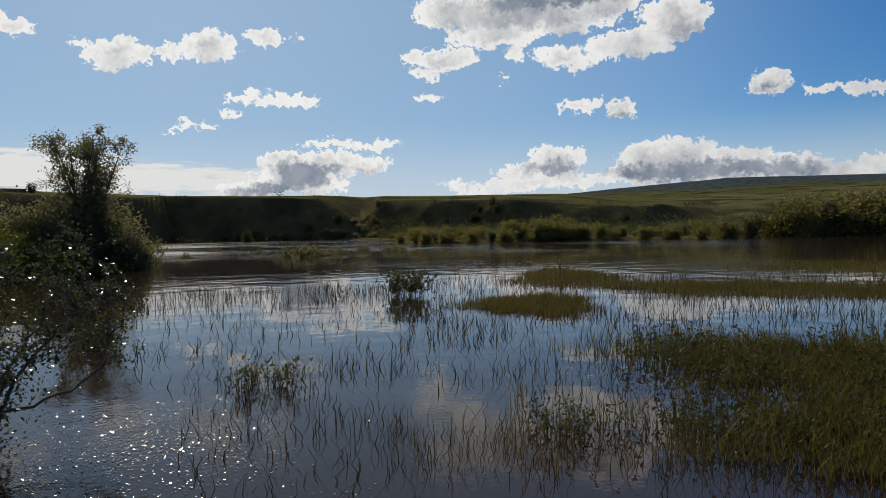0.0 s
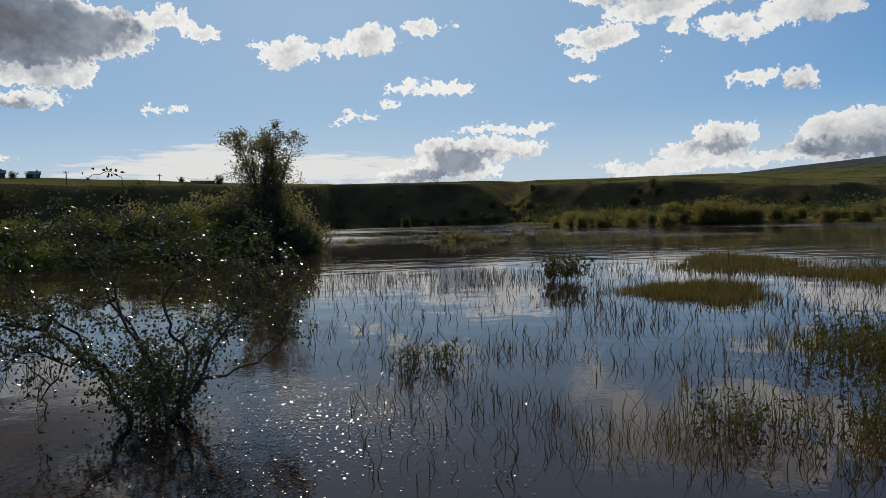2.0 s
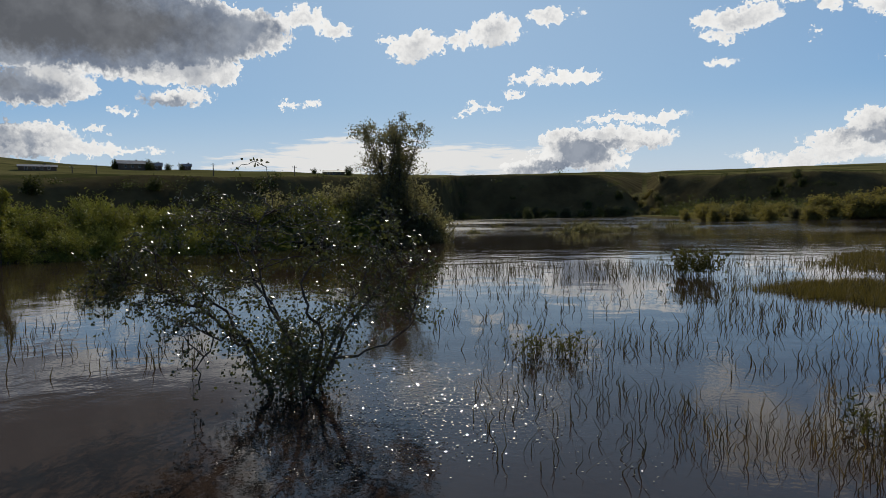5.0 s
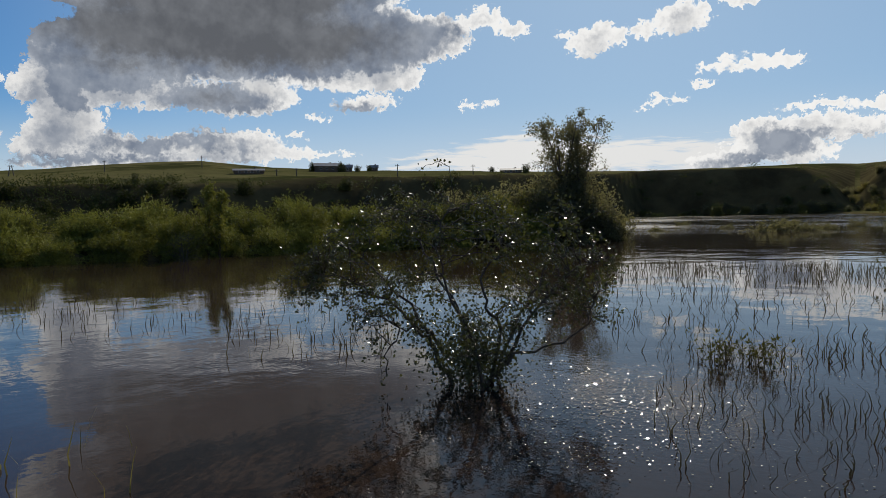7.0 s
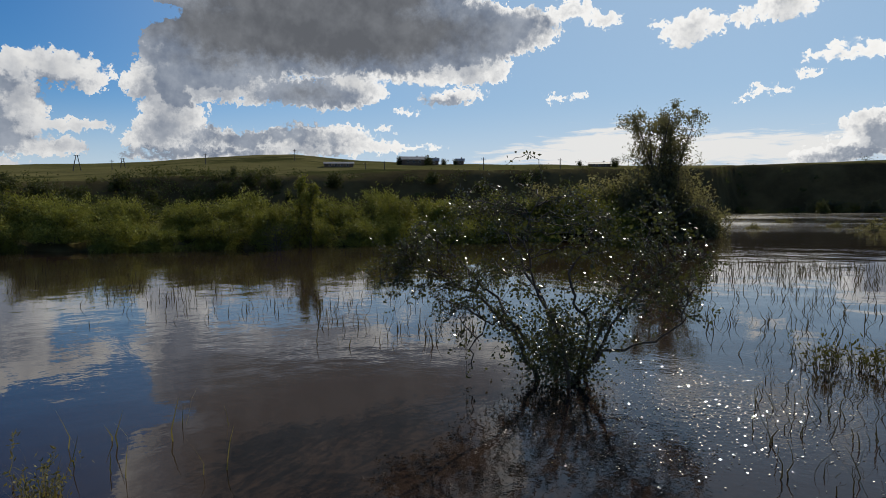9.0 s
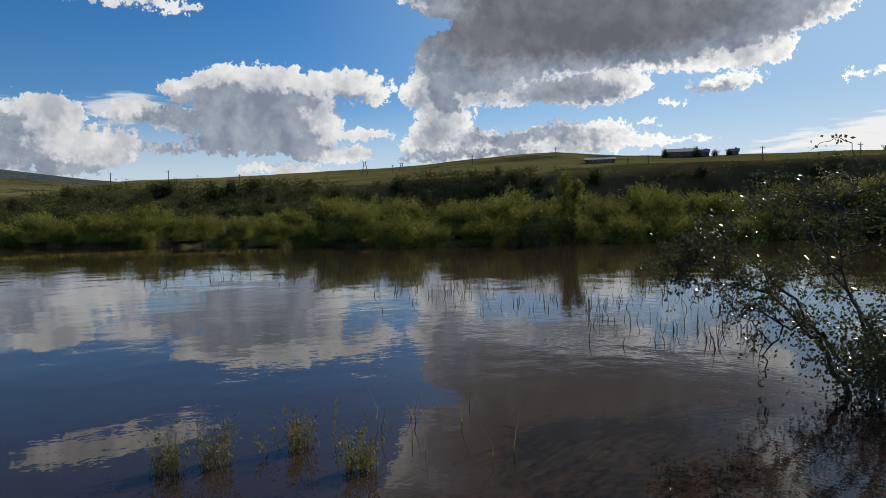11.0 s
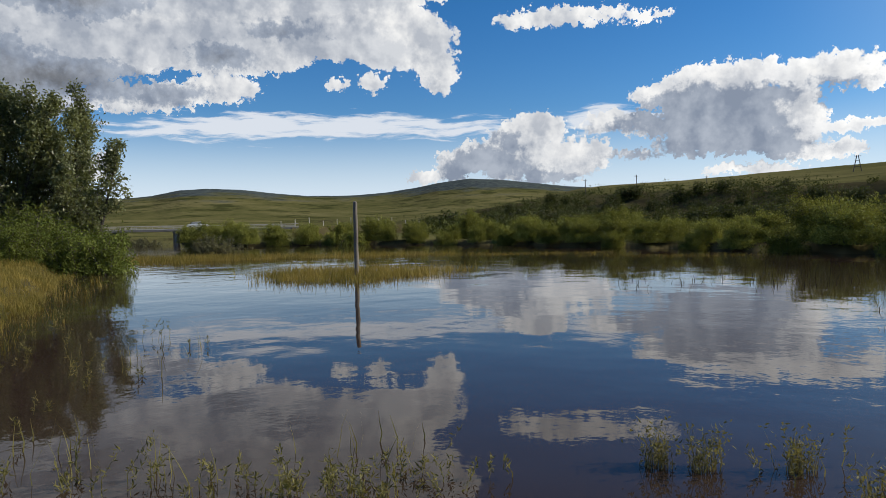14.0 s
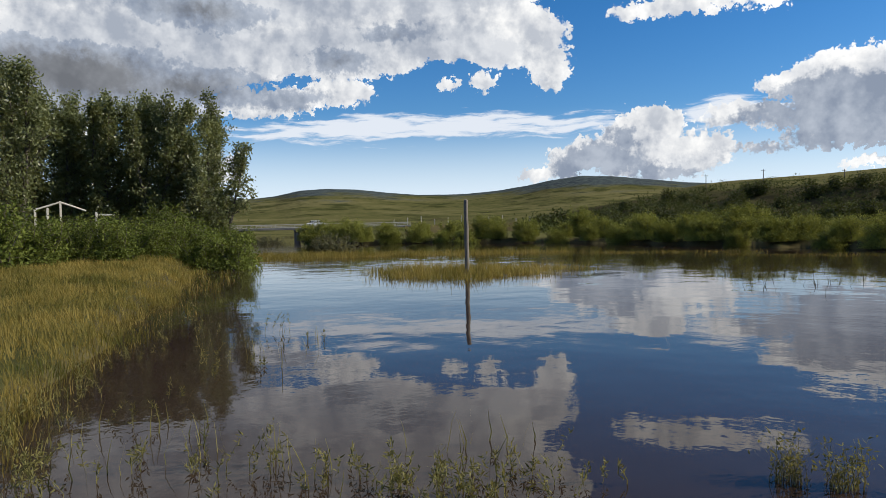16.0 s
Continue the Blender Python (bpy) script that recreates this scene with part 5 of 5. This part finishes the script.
def bridge():
    a, b = bearing(136.5, 150), bearing(118.0, 146)
    mid, way = (a + b) / 2, (b - a)
    ln = way.length
    turn = math.degrees(math.atan2(way.y, way.x))
    ob = thing("road_bridge", (mid.x, mid.y, 0), "low concrete road bridge with pale railings over the flood", "bridge", turn=turn)
    bm = bmesh.new()
    box(bm, (0, 0, 2.1), (ln, 8.0, 0.42), 0.05)
    part("deck", bm, GIRDER, ob)
    bm = bmesh.new()
    box(bm, (0, 0, 2.34), (ln, 7.0, 0.06))
    part("roadway", bm, ASPHALT, ob)
    for side in (-3.8, 3.8):
        bm = bmesh.new()
        for z, t in ((3.0, 0.10), (2.7, 0.05), (2.38, 0.14)):
            box(bm, (0, side, z), (ln, 0.12, t))
        for i in range(int(ln / 2.0)):
            box(bm, (-ln / 2 + 1 + i * 2.0, side, 2.68), (0.08, 0.08, 0.7))
        part("railing", bm, PALE_WOOD, ob, "pale painted railing")
    k = max(2, int(ln / 11))
    for i in range(k + 1):
        x = -ln / 2 + ln * i / k
        bm = bmesh.new()
        for y in (-2.6, 2.6):
            rod(bm, (x, y, -1.2), (x, y, 1.6), 0.42, 0.42, 12)
        box(bm, (x, 0, 1.73), (0.9, 7.4, 0.36), 0.04)
        part("pier", bm, GIRDER, ob)
    car = thing("white_car", (mid.x + way.normalized().x * 4, mid.y + way.normalized().y * 4, 2.38), "small white car on the bridge", "car", turn=turn)
    bm = bmesh.new()
    box(bm, (0, 0, 0.62), (4.2, 1.7, 0.6), 0.18)
    box(bm, (-0.2, 0, 1.12), (2.2, 1.5, 0.55), 0.22)
    part("body", bm, CAR_WHITE, car)
    for x in (-1.3, 1.3):
        for y in (-0.78, 0.78):
            bm = bmesh.new()
            rod(bm, (x, y - 0.1, 0.31), (x, y + 0.1, 0.31), 0.31, 0.31, 16)
            part("wheel", bm, RUBBER, car)
    bm = bmesh.new()
    box(bm, (-0.2, 0, 1.14), (2.24, 1.3, 0.3), 0.05)
    part("windows", bm, GLASS_DARK, car)


def utility_pole(az, r, height, arms=1):
    c = bearing(az, r)
    z = ground_at(c.x, c.y)
    ob = thing("utility_pole", (c.x, c.y, z - 0.4), "dark wooden utility pole on the ridge", "pole", "poles on the ridge", az + 35)
    bm = bmesh.new()
    rod(bm, (0, 0, 0), (0, 0, height + 0.4), 0.20, 0.14, 10)
    part("pole", bm, POLE_WOOD, ob)
    for k in range(arms):
        bm = bmesh.new()
        box(bm, (0, 0.1, height - 0.2 - k * 0.7), (1.8, 0.12, 0.14), 0.01)
        part("crossarm", bm, POLE_WOOD, ob)
    for x in (-0.8, 0.8):
        bm = bmesh.new()
        rod(bm, (x, 0.1, height - 0.13), (x, 0.1, height + 0.15), 0.07, 0.05, 8)
        part("insulator", bm, CERAMIC, ob)


def a_frame_pylon(az, r, height):
    c = bearing(az, r)
    z = ground_at(c.x, c.y)
    ob = thing("a_frame_pylon", (c.x, c.y, z - 0.4), "dark A-frame power pylon on the ridge", "pylon", "pylons on the ridge", az)
    w = height * 0.22
    for s in (-1, 1):
        bm = bmesh.new()
        rod(bm, (s * w, 0, 0), (s * 0.25, 0, height), 0.2, 0.15, 8)
        part("leg", bm, POLE_WOOD, ob)
        bm = bmesh.new()
        rod(bm, (s * 0.9, 0, height - 0.4), (s * 0.9, 0, height + 0.1), 0.08, 0.06, 8)
        part("insulator", bm, CERAMIC, ob)
    for h in (0.35, 0.7):
        bm = bmesh.new()
        x = w + (0.25 - w) * h
        rod(bm, (-x, 0, height * h), (x, 0, height * h), 0.09, 0.09, 8)
        part("brace", bm, POLE_WOOD, ob)
    bm = bmesh.new()
    box(bm, (0, 0, height - 0.35), (2.4, 0.14, 0.16), 0.01)
    part("crossarm", bm, POLE_WOOD, ob)


def farm_house(az, r, wide, deep, wall_h, roof_h, wall_mat, label, turn=0.0, windows=3):
    c = bearing(az, r)
    z = ground_at(c.x, c.y)
    ob = thing("farm_house", (c.x, c.y, z - 0.5), label, "house", "houses on the ridge", az + turn)
    h = wall_h + 0.5
    bm = bmesh.new()
    box(bm, (0, 0, h / 2), (wide, deep, h), 0.03)
    part("wall", bm, wall_mat, ob)
    bm = bmesh.new()
    o = 0.45
    v = [bm.verts.new(q) for q in ((-wide / 2 - o, -deep / 2 - o, h - 0.1), (wide / 2 + o, -deep / 2 - o, h - 0.1), (wide / 2 + o, deep / 2 + o, h - 0.1), (-wide / 2 - o, deep / 2 + o, h - 0.1), (-wide / 2 - o, 0, h + roof_h), (wide / 2 + o, 0, h + roof_h))]
    for q in ((0, 1, 5, 4), (2, 3, 4, 5), (0, 4, 3), (1, 2, 5), (3, 2, 1, 0)):
        bm.faces.new([v[i] for i in q])
    roof = part("roof", bm, ROOF_GREY, ob)
    bm = bmesh.new()
    box(bm, (wide * 0.2, deep * 0.1, h + roof_h * 0.9), (0.6, 0.6, 1.3), 0.02)
    part("chimney", bm, WALL_WOOD, roof)
    for i in range(windows):
        x = -wide / 2 + wide * (i + 1) / (windows + 1)
        bm = bmesh.new()
        box(bm, (x, -deep / 2 - 0.03, 0.5 + wall_h * 0.55), (1.1, 0.1, 1.2), 0.01)
        win = part("window", bm, PALE_WOOD, ob)
        bm = bmesh.new()
        box(bm, (x, -deep / 2 - 0.07, 0.5 + wall_h * 0.55), (0.9, 0.06, 1.0))
        part("pane", bm, GLASS_DARK, win)


def gate_frame():
    """Pale timber frame and rail under the poplars."""
    c = bearing(145.3, 34.5)
    z = ground_at(c.x, c.y) 
    ob = thing("timber_frame", (c.x, c.y, z), "pale bare timber gable frame beside the bushes", "frame", turn=145.3)
    for x, h in ((-0.62, 2.25), (0.35, 2.52), (1.75, 2.1), (-0.15, 2.3)):
        bm = bmesh.new()
        box(bm, (x, 0, h / 2), (0.09, 0.09, h), 0.01)
        part("upright", bm, PALE_WOOD, ob)
    for a, b in (((-0.65, 0, 2.2), (0.4, 0, 2.56)), ((0.3, 0, 2.56), (1.35, 0, 2.15)), ((1.7, 0, 1.98), (2.5, 0, 1.94))):
        bm = bmesh.new()
        rod(bm, a, b, 0.04, 0.04, 8)
        part("beam", bm, PALE_WOOD, ob)


def stick(az, r, height):
    c = bearing(az, r)
    ob = thing("stick", (c.x, c.y, -0.2), "short dark stick standing in the marsh grass", "stick")
    bm = bmesh.new()
    rod(bm, (0, 0, 0), (0.02, 0.0, height * 0.6), 0.035, 0.03, 8)
    rod(bm, (0.02, 0, height * 0.58), (0.0, 0.01, height), 0.03, 0.02, 8)
    part("shaft", bm, BARK, ob)


def road():
    """The road that leads on from the bridge on a low bank."""
    rows = []
    for i in range(41):
        az = 118.4 - i * 0.5
        r = 146 + i * 1.6
        z = 2.3 + 0.4 * math.sin(i * 0.08)
        rows.append([bearing(az, r - d, h) for d, h in ((9.0, -0.4), (4.6, z - 0.1), (3.6, z), (-3.6, z), (-4.6, z - 0.1), (-9.0, -0.4))])
    bm = bmesh.new()
    grid = [[bm.verts.new(p) for p in row] for row in rows]
    for a, b in zip(grid, grid[1:]):
        for k in range(5):
            bm.faces.new((a[k], a[k + 1], b[k + 1], b[k])).material_index = 0 if k == 2 else 1
    bmesh.ops.recalc_face_normals(bm, faces=bm.faces)
    me = bpy.data.meshes.new("road")
    bm.to_mesh(me)
    bm.free()
    me.materials.append(GRAVEL)
    me.materials.append(GROUND)
    tagged(piece("road", me), "pale gravel road on a low bank beyond the willows", "road", kind="structure")
    for i in range(11):
        c = bearing(119.3 - i * 1.15, 150 + i * 2.6, 2.1)
        ob = thing("road_post", tuple(c), "small pale post beside the distant road", "post", "posts along the road")
        bm = bmesh.new()
        rod(bm, (0, 0, 0), (0, 0, 1.5 + 0.4 * (i % 3)), 0.09, 0.08, 8)
        part("shaft", bm, PALE_WOOD, ob)
        bm = bmesh.new()
        rod(bm, (0, 0, 1.5 + 0.4 * (i % 3)), (0, 0, 1.56 + 0.4 * (i % 3)), 0.11, 0.05, 8)
        part("cap", bm, PALE_WOOD, ob)


road()
stick(-10.0, 24.5, 0.75)
old_post()
bridge()
gate_frame()
for az, r, h in ((89.65, 300, 7.0), (93.75, 300, 6.8), (71.75, 330, 4.2), (65.0, 330, 5.0), (58.0, 330, 5.5), (42.2, 250, 4.6), (35.8, 250, 4.0), (50.6, 265, 3.2), (52.2, 270, 2.6), (84.3, 330, 4.0)):
    utility_pole(az, r, h, 1)
a_frame_pylon(74.1, 330, 7.2)
a_frame_pylon(71.0, 345, 5.0)
farm_house(48.2, 335, 11.5, 7.7, 2.6, 1.7, WALL_WOOD, "long dark wooden farmhouse with pale roof on the ridge", 8)
farm_house(46.4, 335, 4.5, 4.5, 2.0, 1.5, WALL_WOOD, "small dark shed on the ridge", 0, 1)
farm_house(54.4, 290, 12.0, 6.0, 1.2, 0.9, WALL_WOOD, "low dark barn with pale roof on the ridge", 0, 4)
farm_house(32.6, 335, 10.2, 7.7, 1.3, 1.1, WALL_WOOD, "low dark wooden house on the ridge", 0)
farm_house(44.2, 335, 3.8, 3.8, 1.7, 1.3, WALL_WOOD, "little dark hut on the ridge", 0, 1)
rng_ridge = random.Random(2)
for az, r, h in ((49.3, 333, 4.6), (46.9, 330, 5.2), (47.2, 340, 4.4), (44.6, 332, 3.2), (45.6, 333, 3.4), (21.9, 300, 3.4), (31.4, 330, 5.0), (34.2, 332, 3.0)):
    c = bearing(az, r)
    put_shrub(SCRUBS, 0, c.x, c.y, h, 1.0, "garden_bush", "dark bush beside the houses on the ridge", "bushes on the ridge", rng=rng_ridge)
